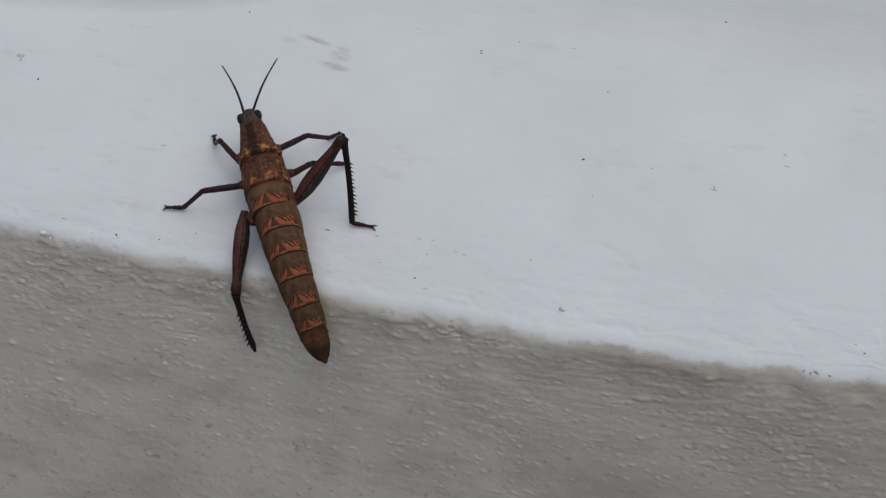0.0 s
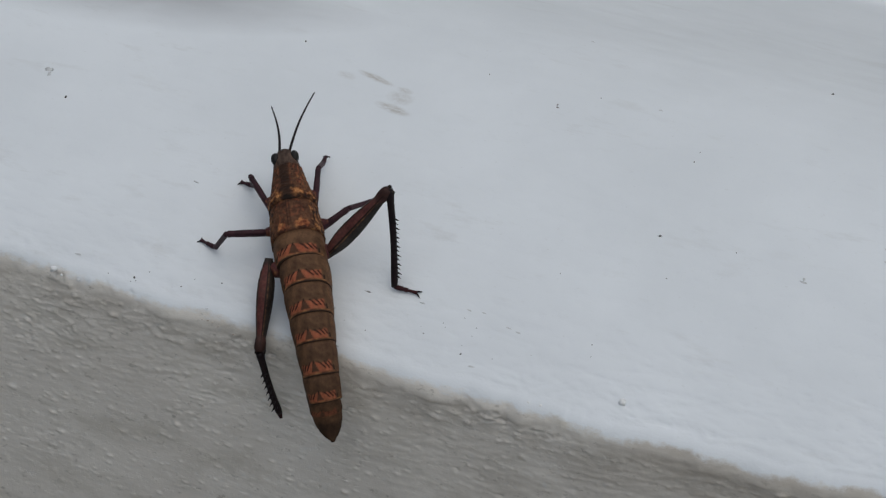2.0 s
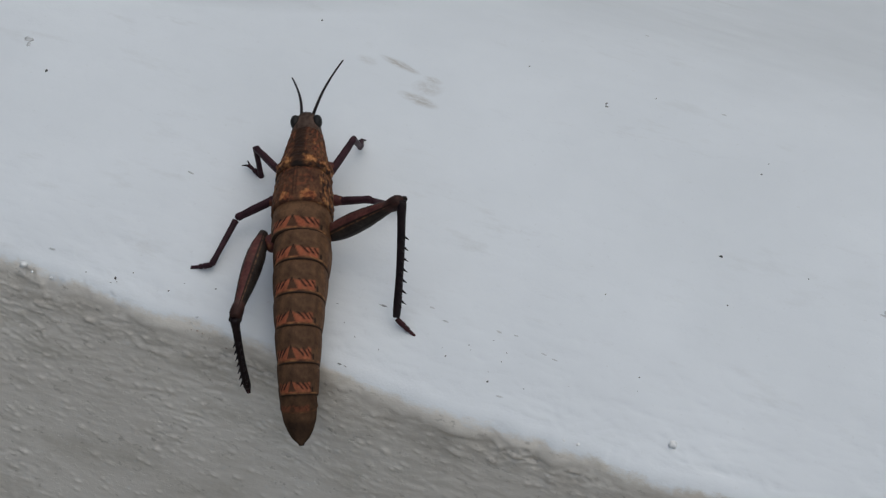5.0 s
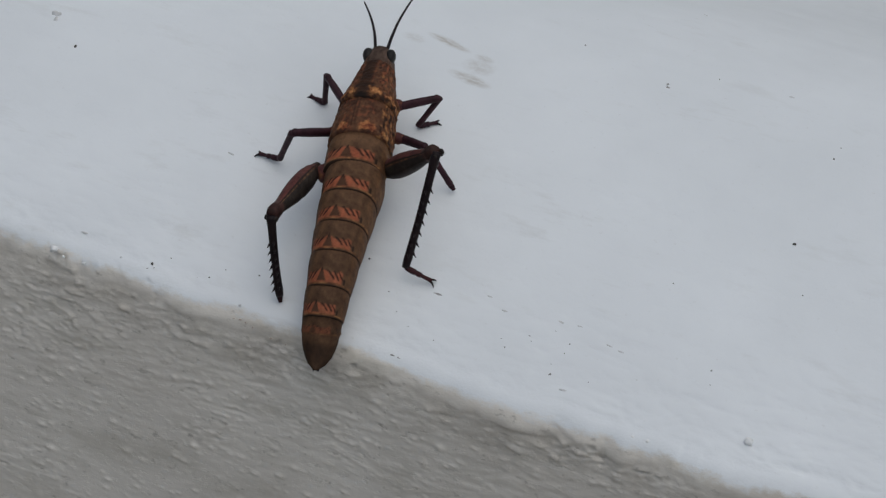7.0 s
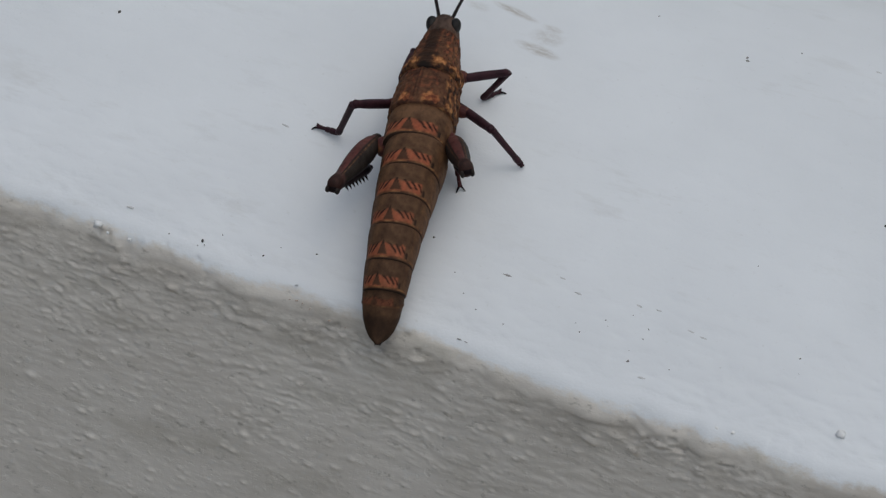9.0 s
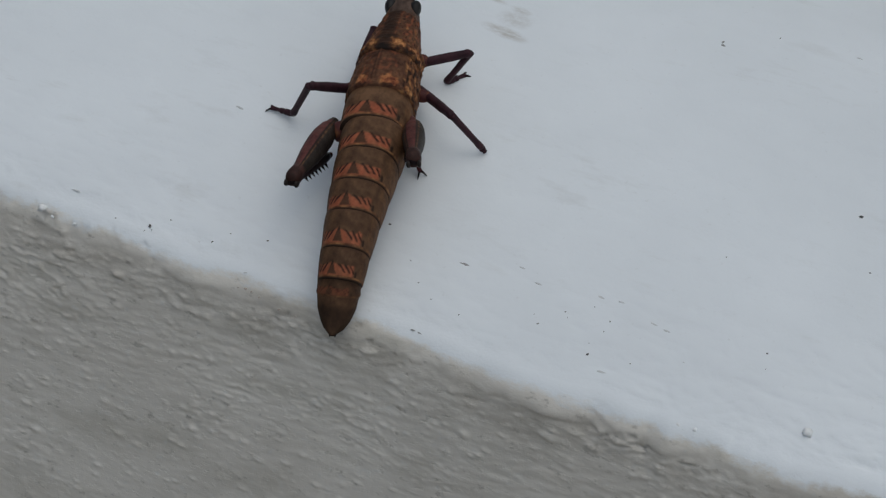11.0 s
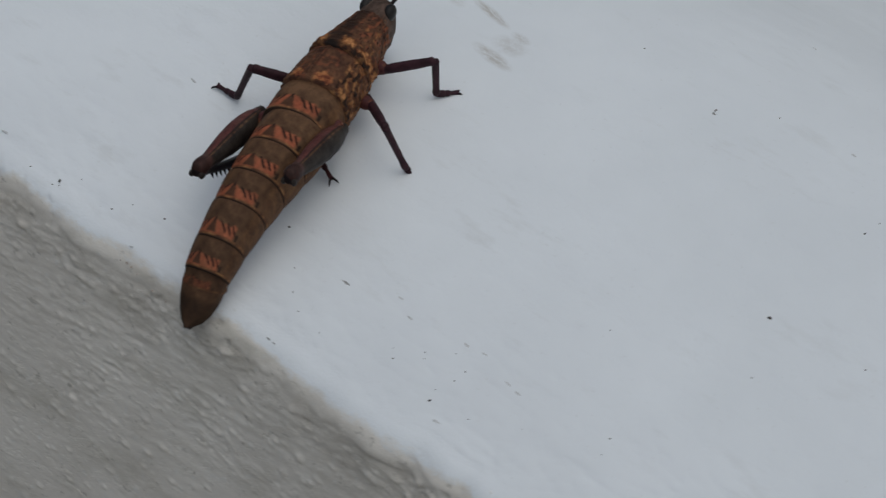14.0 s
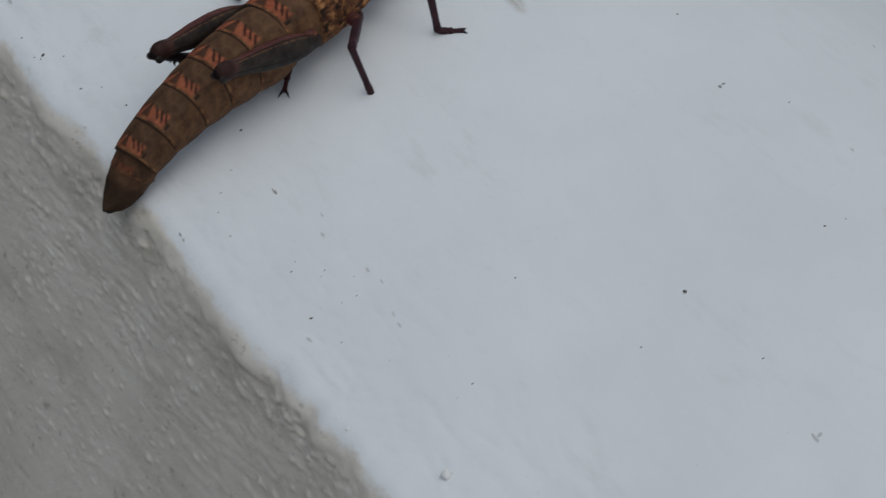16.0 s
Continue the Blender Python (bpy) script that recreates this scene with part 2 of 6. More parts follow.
def face_relief(x, d):
    """Trowelled plaster: long soft drags along the wall, short crisp ridges and pits between smoother patches."""
    wave = fractal(x / 0.05, d / 0.035, 51, 2) * 0.0004
    tilt = d + x * 0.10
    near = np.clip(1.30 - d / 0.030, 0.30, 1.30) + np.maximum(x - 0.05, 0) * 2
    bend = fractal(x / 0.012, tilt / 0.006, 75, 2) * 0.9
    brush = fractal(x / 0.0042, tilt / 0.0011 + bend, 61, 3) * 0.00010
    ridge = np.maximum(1 - 2.4 * np.abs(fractal(x / 0.0075 + bend * 0.5, tilt / 0.0021 + bend, 71, 2)), 0) ** 2 * 0.00013
    lump = np.maximum(fractal(x / 0.0019, tilt / 0.00115 + bend * 0.6, 73, 2) - 0.30, 0) * 0.00036
    pit = np.maximum(fractal(x / 0.0022, tilt / 0.0012, 78, 2) - 0.62, 0) * 0.00080
    crisp = np.clip(0.40 + fractal(x / 0.018, d / 0.009, 79, 2) * 1.1, 0.05, 1.4)
    right = np.clip((x - 0.045) / 0.03, 0, 1)
    calm = 1 - right * np.clip(1.0 - d / 0.022, 0, 0.8)
    return wave + brush * near + (ridge * (1 - 0.75 * right) + lump * (1 + 0.5 * right) - pit) * crisp * near * calm


EDGE_R, LEAN, EDGE_Y = 0.0055, radians(72), 0.0044


def make_ledge():
    xs = np.concatenate([np.linspace(-4.0, -0.13, 26)[:-1], np.arange(-0.13, 0.17, 0.00040), np.linspace(0.17, 4.0, 26)])
    back = np.concatenate([np.linspace(0.26, 0.21, 8)[:-1], np.arange(0.21, 0.0251, -0.0011), np.arange(0.0245, 0.00451, -0.0004)])
    down = np.concatenate([np.arange(0.0003, 0.050, 0.00026), np.arange(0.050, 0.075, 0.0005), np.linspace(0.08, 0.12, 20), np.linspace(0.14, 0.95, 14)])
    R, lean = EDGE_R, LEAN
    cols = []
    X = xs
    slow = value_noise(X / 0.030, X * 0, 81) * 0.0014 - np.clip(X, -0.15, 0.15) * 0.014
    slow = slow + edge_run(X)
    quick = value_noise(X / 0.011, X * 0, 82) * 0.0010 + value_noise(X / 0.0035, X * 0, 83) * 0.00055
    wig = slow + quick
    for y in back:
        Y = y + slow * np.exp(-y / 0.02) + quick * np.exp(-(y - 0.0044) / 0.006)
        cols.append((X, Y, crown(np.full_like(X, y)) + top_relief(X, np.full_like(X, y))))
    n_top = len(cols)
    y0, z0 = EDGE_Y, float(crown(EDGE_Y))
    for a in np.linspace(0.08, 1.0, 13):
        ang = lean * a
        Y = y0 - R * math.sin(ang) + wig
        Z = z0 - R * (1 - math.cos(ang)) + top_relief(X, np.full_like(X, y0)) * (1 - a) + X * 0
        off = face_relief(X, np.full_like(X, -R * lean * (1 - a))) * (0.3 + 0.7 * a)
        cols.append((X, Y - off, Z))
    y1, z1 = y0 - R * math.sin(lean), z0 - R * (1 - math.cos(lean))
    grains = [(RNG.uniform(-0.13, 0.16), 0.002 + 0.07 * RNG.uniform(0, 1) ** 1.4, RNG.uniform(0.00022, 0.00048), RNG.uniform(0.00005, 0.00030)) for _ in range(1300)]
    for gx, gz, gr in [(-44.9, -9.2, 0.55), (89.2, -13.8, 0.9), (99.6, -10.5, 0.6), (106.3, -5.0, 0.7), (-78.8, -13.8, 0.5), (-67.5, -23.8, 0.45), (-84.3, -34.2, 0.6), (-71.2, -42.4, 0.55),
                       (-57.4, -7.2, 0.45), (-29.9, -8.4, 0.45), (-11.2, -18.4, 0.45), (33.0, -7.9, 0.6), (-3.2, -9.0, 0.45), (10.4, -13.5, 0.55), (-40.2, -31.1, 0.5), (-66.8, -14.4, 0.4),
                       (-73.4, -37.8, 0.5), (-27.7, -18.6, 0.4), (-11.1, -37.1, 0.45), (-7.6, -19.6, 0.4), (-15.6, -33.5, 0.4), (24.9, -8.3, 0.6), (46.6, -12.3, 0.55)]:
        grains.append((gx * 0.001, (z1 - gz * 0.001) / math.sin(lean), gr * 0.001, gr * 0.00075))
    for d in down:
        off = face_relief(X, np.full_like(X, d))
        for gx, gd, gr, gh in (g for g in grains if abs(d - g[1]) < g[2] * 2.5):
            off = off + gh * np.exp(-(((X - gx) / (gr * 1.8)) ** 2 + ((d - gd) / gr) ** 2))
        Y = y1 - d * math.cos(lean) + slow * math.exp(-d / 0.02) + quick * math.exp(-d / 0.0035)
        cols.append((X, Y - off * math.sin(lean), z1 - d * math.sin(lean) + off * math.cos(lean) + X * 0))
    # back face closes the solid
    for z in (-0.12, -0.5, -0.95):
        cols.insert(0, (X, X * 0 + 0.265, X * 0 + z))
        n_top += 1
    v = np.stack([np.stack(c, -1) for c in cols], 0)
    m_, n_ = v.shape[:2]
    idx = np.arange(m_ * n_).reshape(m_, n_)
    f = np.stack([idx[:-1, :-1], idx[1:, :-1], idx[1:, 1:], idx[:-1, 1:]], -1).reshape(-1, 4)
    me = bpy.data.meshes.new("ledge")
    ends = [idx[::-1, 0].tolist(), idx[:, -1].tolist()]
    me.from_pydata(v.reshape(-1, 3).tolist(), [], f.tolist() + ends)
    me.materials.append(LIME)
    row_of = np.arange(m_)
    # How much painted shade each row takes, from top to front face.
    face_shade = np.interp(row_of, [n_top - 4, n_top + 1, n_top + 6, n_top + 10, n_top + 16, n_top + 70], [-2.0, -0.3, 0.42, 1.0, 2.6, 6.0])
    at = me.attributes.new("face_shade", "FLOAT", "POINT")
    at.data.foreach_set("value", np.repeat(face_shade, n_).astype(np.float32))
    me.polygons.foreach_set("use_smooth", np.arange(len(f) + 2) < len(f))
    me.update()
    ob = new("wall_ledge", me)
    return tagged(ob, "rough whitewashed masonry parapet with a rounded worn edge, front face greyed with painted shade", "wall", kind="structure")


make_ledge()
# Unseen ground, its warm tone set for the bounce onto the front face.
gm = bmesh.new()
bmesh.ops.create_grid(gm, x_segments=8, y_segments=8, size=400)
gme = bpy.data.meshes.new("ground")
gm.to_mesh(gme)
gme.materials.append(UNSEEN_GROUND)
ground = new("ground", gme)
ground.location.z = -0.93
tagged(ground, "unseen plain ground at the foot of the parapet, added for bounce light", "ground", kind="structure")


# ---- the insect ----
MM = 0.001


def part(name, me, material, parent, label=""):
    ob = new(name, me)
    if not me.materials:
        me.materials.append(material)
    ob.parent = parent
    if label:
        ob["label"] = label
    return ob


def lerp_table(table, s):
    return [float(np.interp(s, [r[0] for r in table], [r[k] for r in table])) for k in range(1, len(table[0]))]


def shell(name, stations, around=96, power=0.85, marking=None, bumps=None, caps=True, shift=0.0):
    """A closed lofted skin along y. stations: y, middle x, top z, bottom z, half width, in mm. marking(v, s, side): orange, black, gold."""
    ys = [r[0] for r in stations]
    verts, marks = [], []
    n = len(stations)
    for i, (y, cx, zt, zb, hw) in enumerate(stations):
        zc = zb + (zt - zb) * 0.48
        for j in range(around):
            a = 2 * math.pi * j / around
            c, s = math.cos(a), math.sin(a)
            x = cx + shift + hw * math.copysign(abs(c) ** power, c)
            z = zc + ((zt - zc) if s > 0 else (zc - zb)) * math.copysign(abs(s) ** power, s)
            g = bumps(y, a, i / (n - 1)) if bumps else 0.0
            verts.append(((x + c * g) * MM, y * MM, (z + s * g) * MM))
            if marking:
                off = (math.pi / 2 - a + math.pi) % (2 * math.pi) - math.pi
                marks.append((*marking(i / (n - 1), off * (hw + 0.5 * (zt - zb)) * 0.62, off), 1.0))
    faces = [(i * around + j, i * around + (j + 1) % around, (i + 1) * around + (j + 1) % around, (i + 1) * around + j) for i in range(n - 1) for j in range(around)]
    if caps:
        faces += [tuple(range(around))[::-1], tuple((n - 1) * around + j for j in range(around))]
    if ys[0] > ys[-1]:
        faces = [q[::-1] for q in faces]
    faces = [q[::-1] for q in faces]
    me = bpy.data.meshes.new(name)
    me.from_pydata(verts, [], faces)
    me.polygons.foreach_set("use_smooth", np.ones(len(faces), bool))
    if marking:
        at = me.attributes.new("marking", "FLOAT_COLOR", "POINT")
        at.data.foreach_set("color", np.array(marks, np.float32).ravel())
    me.update()
    return me


def step(e0, e1, x):
    u = min(max((x - e0) / (e1 - e0), 0.0), 1.0)
    return u * u * (3 - 2 * u)


def n1(a, b, c=0.0):
    return noise.noise(Vector((a, b, c)))


def band_marks(seed, strength=1.0, width=1.0, shade=0.0):
    """Before a segment's hind edge: a brown triangle on the midline between short slanting black dashes, on an orange band."""
    def marking(v, s, off):
        w = v + n1(s * 1.4, v * 6, seed) * 0.03
        s = (s + 1.1) / width
        sa = abs(s + n1(s * 0.7, v * 3, seed + 5) * 0.12)
        half = 1.3 * max(0.0, w - 0.54) / 0.36
        slant = (w - 0.68) * 8.5
        dashes = ((1.85, 0.27, 0.60), (3.3, 0.29, 0.62), (4.7, 0.27, 0.64))
        front = 0.58 + 0.03 * n1(s * 1.1, 3.0, seed) + 0.06 * step(0.2, 1.4, sa - half) - 0.03 * step(3.4, 5.0, sa)
        orange = step(front, front + 0.07, w) * (1 - step(0.90, 0.95, v)) * (1 - step(5.3, 6.3, sa))
        tri = (1 - step(-0.12, 0.10, sa - half)) * step(0.47, 0.53, w) * (1 - step(0.88, 0.92, w))
        rim = tri * step(-0.40, -0.12, sa - half) + tri * (1 - step(0.56, 0.70, w))
        dash = 0.0
        for c0, wd, top in dashes:
            wide = wd * (0.8 + 0.4 * step(top, 0.72, w))
            dash = max(dash, (1 - step(wide - 0.09, wide + 0.09, abs(sa - c0 - slant))) * step(top, top + 0.04, w) * (1 - step(0.82, 0.86, w)))
        black = max(0.48 * tri, 0.85 * min(1.0, rim) * (1 - step(0.66, 0.84, w)), dash * 0.97)
        orange *= 1 - 0.85 * tri
        # Thin dark line draws the shadow gap at the hind edge in colour.
        line = step(0.966, 0.982, v) * 0.85
        tan = step(0.90, 0.93, v) * (1 - step(0.955, 0.97, v)) * 0.40
        spot = (1 - step(0.25, 0.55, abs(sa - 6.7))) * step(0.74, 0.80, v) * (1 - step(0.90, 0.94, v))
        black = max(black, spot * 0.9, shade * (1 - orange))
        tan = max(tan, 0.10 * step(7.4, 8.8, sa))
        o = orange * (0.52 + 0.26 * step(-0.45, 0.35, n1(s * 1.6, v * 5, seed + 9)))
        return (max(o * strength, 0) * (1 - line), max(black * min(1, strength * 1.2), line), tan)
    return marking


insect = new("grasshopper")
tagged(insect, "large wingless brown grasshopper with orange-banded abdomen climbing onto a whitewashed ledge", "grasshopper")
HZ = 13.5


def rough_skin(amp, seed, fine=1.0):
    return lambda y, a, v: amp * (n1(y * 1.3 * fine, math.cos(a) * 6 * fine, math.sin(a) * 6 * fine + seed) + 0.5 * n1(y * 3 * fine, math.cos(a) * 14, math.sin(a) * 14 + seed))


def fine_stations(table, count):
    lo, hi = table[0][0], table[-1][0]
    out = []
    flip = lo > hi
    tb = sorted(table)
    for k in range(count):
        y = lo + (hi - lo) * k / (count - 1)
        out.append((y, 0.0, *lerp_table([(r[0], *r[1:]) for r in tb], y)))
    return out


# head with its eyes
def head_marks(v, s, off):
    dark = step(0.15, 0.5, n1(s * 0.6, v * 3, 3) + 0.10) * 0.45
    stripe = (1 - step(0.3, 0.9, abs(s + 0.7))) * 0.35
    gold = step(0.1, 0.5, n1(s * 1.5, v * 6, 8) - 0.05) * 0.4 * step(2.2, 3.4, abs(s))
    return (0.0, max(dark, stripe), gold)


head = part("head", shell("head", fine_stations([(12.2, 12.0, 3.2, 3.35), (14.5, 11.9, 3.0, 3.25), (16.6, 11.7, 3.4, 2.85), (18.0, 11.2, 4.6, 2.4), (18.9, 10.6, 6.6, 1.7), (19.4, 10.0, 8.4, 0.6)], 26),
                          marking=head_marks, bumps=rough_skin(0.10, 3), shift=0.3), CROWN, insect, "dark brown wedge-shaped head")


def ball(name, rx, ry, rz, seg=20):
    b = bmesh.new()
    bmesh.ops.create_uvsphere(b, u_segments=seg, v_segments=seg // 2 + 2, radius=1)
    for v_ in b.verts:
        v_.co = Vector((v_.co.x * rx, v_.co.y * ry, v_.co.z * rz)) * MM
    for f_ in b.faces:
        f_.smooth = True
    me = bpy.data.meshes.new(name)
    b.to_mesh(me)
    b.free()
    return me


eye_mesh = ball("eye", 1.15, 1.6, 1.65)
for side in (-1, 1):
    e = part("eye", eye_mesh, EYE, head, "glossy black oval compound eye")
    e.location = ((side * 2.05 + 0.3) * MM, 16.5 * MM, 10.0 * MM)
    e.rotation_euler = (radians(-12), radians(side * 14), 0)


# pronotum: a saddle with lobed golden corners on its hind margin and a blunt tooth on each side
def lobes(y, a, v):
    off = math.pi / 2 - a
    side = min(abs(a), abs(a - math.pi), abs(a - 2 * math.pi))
    lobe = 0.30 * step(0.76, 0.90, v) * abs(math.sin(off * 8.0 + 0.6)) * step(0.15, 0.45, abs(off + 0.12))
    tooth = 0.75 * math.exp(-((v - 0.72) / 0.05) ** 2 - (side / 0.35) ** 2)
    return rough_skin(0.20, 9, 1.3)(y, a, v) + lobe + tooth


def pronotum_marks(v, s, off):
    sa = abs(s + 0.9)
    k = n1(s * 1.0, v * 6, 12) * 0.6 + n1(s * 2.2, v * 15, 13) * 0.25
    scallop = 0.035 * abs(math.sin(s * 1.9 + 0.4))
    gold = step(0.74, 0.80, v + 0.16 * k) * step(0.8, 1.6, sa + 0.4 * k)
    gold = max(gold, step(0.10, 0.30, k) * 0.55 * step(2.4, 3.6, sa) * step(0.15, 0.4, v))
    gold *= 1 - 0.85 * (1 - step(0.35, 0.75, abs(s - 4.3))) * step(0.74, 0.82, v)
    dark = (1 - step(0.9, 1.9, sa + 1.1 * k)) * 0.72
    dark = max(dark, 0.85 * step(0.60, 0.68, v + 0.1 * k) * (1 - step(0.76, 0.82, v + 0.1 * k)) * (1 - step(1.6, 3.0, sa)), step(0.905, 0.93, v + scallop - 0.02))
    dark = max(dark, 0.8 * step(0.30, 0.42, n1(s * 2.6, v * 13, 18)) * step(1.0, 1.8, sa))
    red = 0.34 * step(0.0, 0.35, n1(s * 1.3, v * 8, 19)) * step(0.9, 1.8, sa) * (1 - gold)
    return (red, dark * (1 - 0.3 * gold), gold * 0.95)


part("pronotum", shell("pronotum", fine_stations([(1.7, 14.5, 2.9, 5.3), (2.9, 14.75, 2.8, 5.35), (6.0, 14.0, 3.0, 4.85), (9.0, 13.3, 3.1, 4.25), (11.2, 12.8, 3.3, 3.8), (13.4, 12.4, 3.8, 3.4)][::-1], 56),
                       around=140, marking=pronotum_marks, bumps=lobes, shift=0.40), CRUST, insect, "granular brown saddle with lobed golden-orange hind corners")


# mid thorax: a keeled brown back with lobed golden patches at its hind edge, golden crusted flanks
def thorax_skin(y, a, v):
    off = math.pi / 2 - a
    keel = 0.22 * math.exp(-((off + 0.13) / 0.07) ** 2) * (1 - step(0.75, 0.95, v))
    lobe = 0.26 * step(0.72, 0.86, v) * abs(math.sin(off * 8.5)) * step(0.18, 0.4, abs(off + 0.12)) * (1 - step(0.9, 1.1, abs(off)))
    crust = 0.22 * max(0.0, n1(y * 1.1, math.cos(a) * 9, math.sin(a) * 9 + 4)) * step(0.9, 1.2, abs(off))
    return rough_skin(0.16, 17, 1.4)(y, a, v) + keel + lobe + crust


def thorax_marks(v, s, off):
    mid = s + 1.0
    sa = abs(mid)
    k = n1(s * 1.1, v * 7, 22) * 0.55 + n1(s * 2.1, v * 17, 23) * 0.3
    reach = 3.1 if mid < 0 else 4.2
    patch = step(0.74, 0.82, v + 0.22 * k) * step(0.9, 1.5, sa) * (1 - step(reach, reach + 0.8, sa + k))
    flank = step(5.6, 6.6, sa + k) * step(-0.20, 0.1, k)
    dark = step(0.18, 0.30, n1(s * 1.1, v * 7, 26)) * 0.92 * step(4.6, 5.6, sa)
    dark = max(dark, 0.55 * (1 - step(0.05, 0.22, abs(sa - 0.32))) * (1 - step(0.8, 0.95, v)), 0.35 * step(0.25, 0.45, n1(s * 1.9, v * 11, 29)))
    dark = max(dark, 0.85 * step(0.935, 0.96, v + 0.03 * abs(math.sin(s * 2.1)) - 0.015) * (0.5 + 0.5 * patch), 1 - step(0.0, 0.03, v))
    red = 0.22 * step(0.05, 0.35, n1(s * 1.5, v * 9, 31)) * (1 - step(3.6, 4.6, sa))
    return (max(red * (1 - patch), patch * 0.25), dark * (1 - 0.4 * patch * (1 - step(0.93, 0.95, v))), max(patch * 0.92, flank * 0.66))


part("thorax", shell("thorax", fine_stations([(3.0, 13.7, 2.3, 5.1), (1.0, 14.2, 2.2, 5.6), (-3.0, 14.4, 2.1, 6.0), (-6.9, 14.1, 2.3, 6.1)], 52),
                     around=140, marking=thorax_marks, bumps=thorax_skin, shift=0.40), CRUST, insect, "brown keeled thorax with golden crusted flanks")
part("abdomen_segment", shell("first_segment", fine_stations([(-5.6, 13.5, 2.6, 5.6), (-9.0, 13.8, 2.5, 6.0), (-12.6, 13.55, 2.8, 5.9), (-13.8, 13.5, 3.0, 5.75)], 46),
                              around=180, marking=band_marks(1.5), bumps=rough_skin(0.03, 27), shift=0.45), SKIN, insect)

GAPS = (7.1, 7.06, 6.33, 7.22, 5.87)
GIRTH = [(0, 11.8, 5.75), (7.1, 11.3, 5.5), (14.2, 10.3, 5.1), (20.5, 9.2, 4.7), (27.7, 7.9, 4.2), (33.6, 6.8, 3.85), (38.0, 6.0, 3.6), (41.0, 5.2, 3.2), (43.0, 4.4, 2.5), (44.4, 3.5, 1.65), (45.3, 2.3, 0.5)]
segments = []
run = 0.0
for k, gap in enumerate(GAPS):
    rows = []
    for q in range(44):
        v = q / 43
        y = -1.0 - v * (gap + 0.9)
        depth, hw = lerp_table(GIRTH, run - y)
        puff = 0.965 + 0.035 * step(0, 0.30, v) + 0.03 * math.sin(math.pi * min(1, v * 1.05)) - 0.02 * step(0.96, 1.0, v)
        rows.append((y, 0.0, 0.18 * math.sin(math.pi * v) - 0.35 * (1 - step(0, 0.2, v)), -depth * puff, hw * puff))
    segments.append(part("abdomen_segment", shell("segment", rows, around=180, marking=band_marks(3.7 * k + 4, 1.0 - 0.05 * k, 1.0 - 0.08 * k, 0.07 * k), bumps=rough_skin(0.03, 31 + k), shift=0.85 - 0.16 * k), SKIN, insect))
    run += gap
rows = []
for q in range(40):
    v = q / 39
    y = -1.0 - v * 10.9
    depth, hw = lerp_table(GIRTH, run - y)
    lip = 1.0 + 0.05 * step(0.30, 0.36, v) * (1 - step(0.36, 0.40, v))
    rows.append((y, 0.0, -depth * 0.10 * step(0.4, 1, v) - 0.3 * (1 - step(0, 0.1, v)), -depth * lip, hw * lip))


def tip_marks(v, s, off):
    o, b_, g = band_marks(40, 0.55, 0.62)(min(v / 0.40, 0.999), s, off) if v < 0.40 else (0, 0, 0)
    return (o, max(b_, 0.30, 0.68 * step(0.42, 0.6, v), step(0.95, 1.0, v)), g)


segments.append(part("abdomen_tip", shell("abdomen_tip", rows, around=110, power=0.9, marking=tip_marks, bumps=rough_skin(0.04, 51), shift=-0.05), SKIN, insect, "dark pointed end of the abdomen"))
valve = shell("valve", [(0, 0, 0.35, -0.35, 0.4), (-0.8, 0, 0.3, -0.3, 0.32), (-1.5, 0, 0.1, -0.15, 0.1)], 12)
for side in (-1, 1):
    va = part("egg_valve", valve, SHIN, segments[-1])
    va.scale = (0.6, 0.6, 0.6)
    va.location = (side * 0.45 * MM, -11.2 * MM, -1.0 * MM)


# legs
def limb(name, length, radii, flat=1.0, around=20, power=0.8, marking=None, bumps=None, count=28, bow=0.0):
    """A tapering leg piece along +y. radii: part of the length, radius in mm."""
    rows = []
    first = radii[0][0]
    for q in range(count):
        v = first + (1 - first) * q / (count - 1)
        r = lerp_table(radii, v)[0]
        rise = bow * math.sin(math.pi * max(v, 0.0))
        rows.append((v * length, 0.0, r + rise, rise - r, r * flat))
    return shell(name, rows, around, power, marking or (lambda v, s, off: (0, 0, 0)), bumps)


def thigh_marks(v, s, off):
    """Red upper face between black ridges, a thin pale line below it, feathered ribs on the dark outer face, a blackish knee."""
    along = step(0.03, 0.10, v) * (1 - step(0.80, 0.88, v))
    top = abs(off - 0.22)
    red = (1 - step(0.46, 0.54, top)) * along * (0.48 + 0.30 * n1(v * 9, s, 7))
    ridge = 0.85 * (1 - step(0.03, 0.10, abs(top - 0.58))) + 0.8 * (1 - step(0.05, 0.14, abs(abs(off) - 1.75)))
    pale = 0.28 * (1 - step(0.02, 0.07, abs(top - 0.72))) * along
    rib = 0.30 * (1 - step(0.1, 0.35, abs(math.sin(v * 44 + abs(off) * 2.2)))) * step(0.75, 0.9, top) * along
    knee = step(0.84, 0.93, v) * (0.58 + 0.2 * n1(v * 14, s * 2, 4))
    red = max(red, 0.28 * step(0.80, 0.88, v))
    return (red, max(ridge * (1 - step(0.9, 1.0, v)), knee, rib), pale)


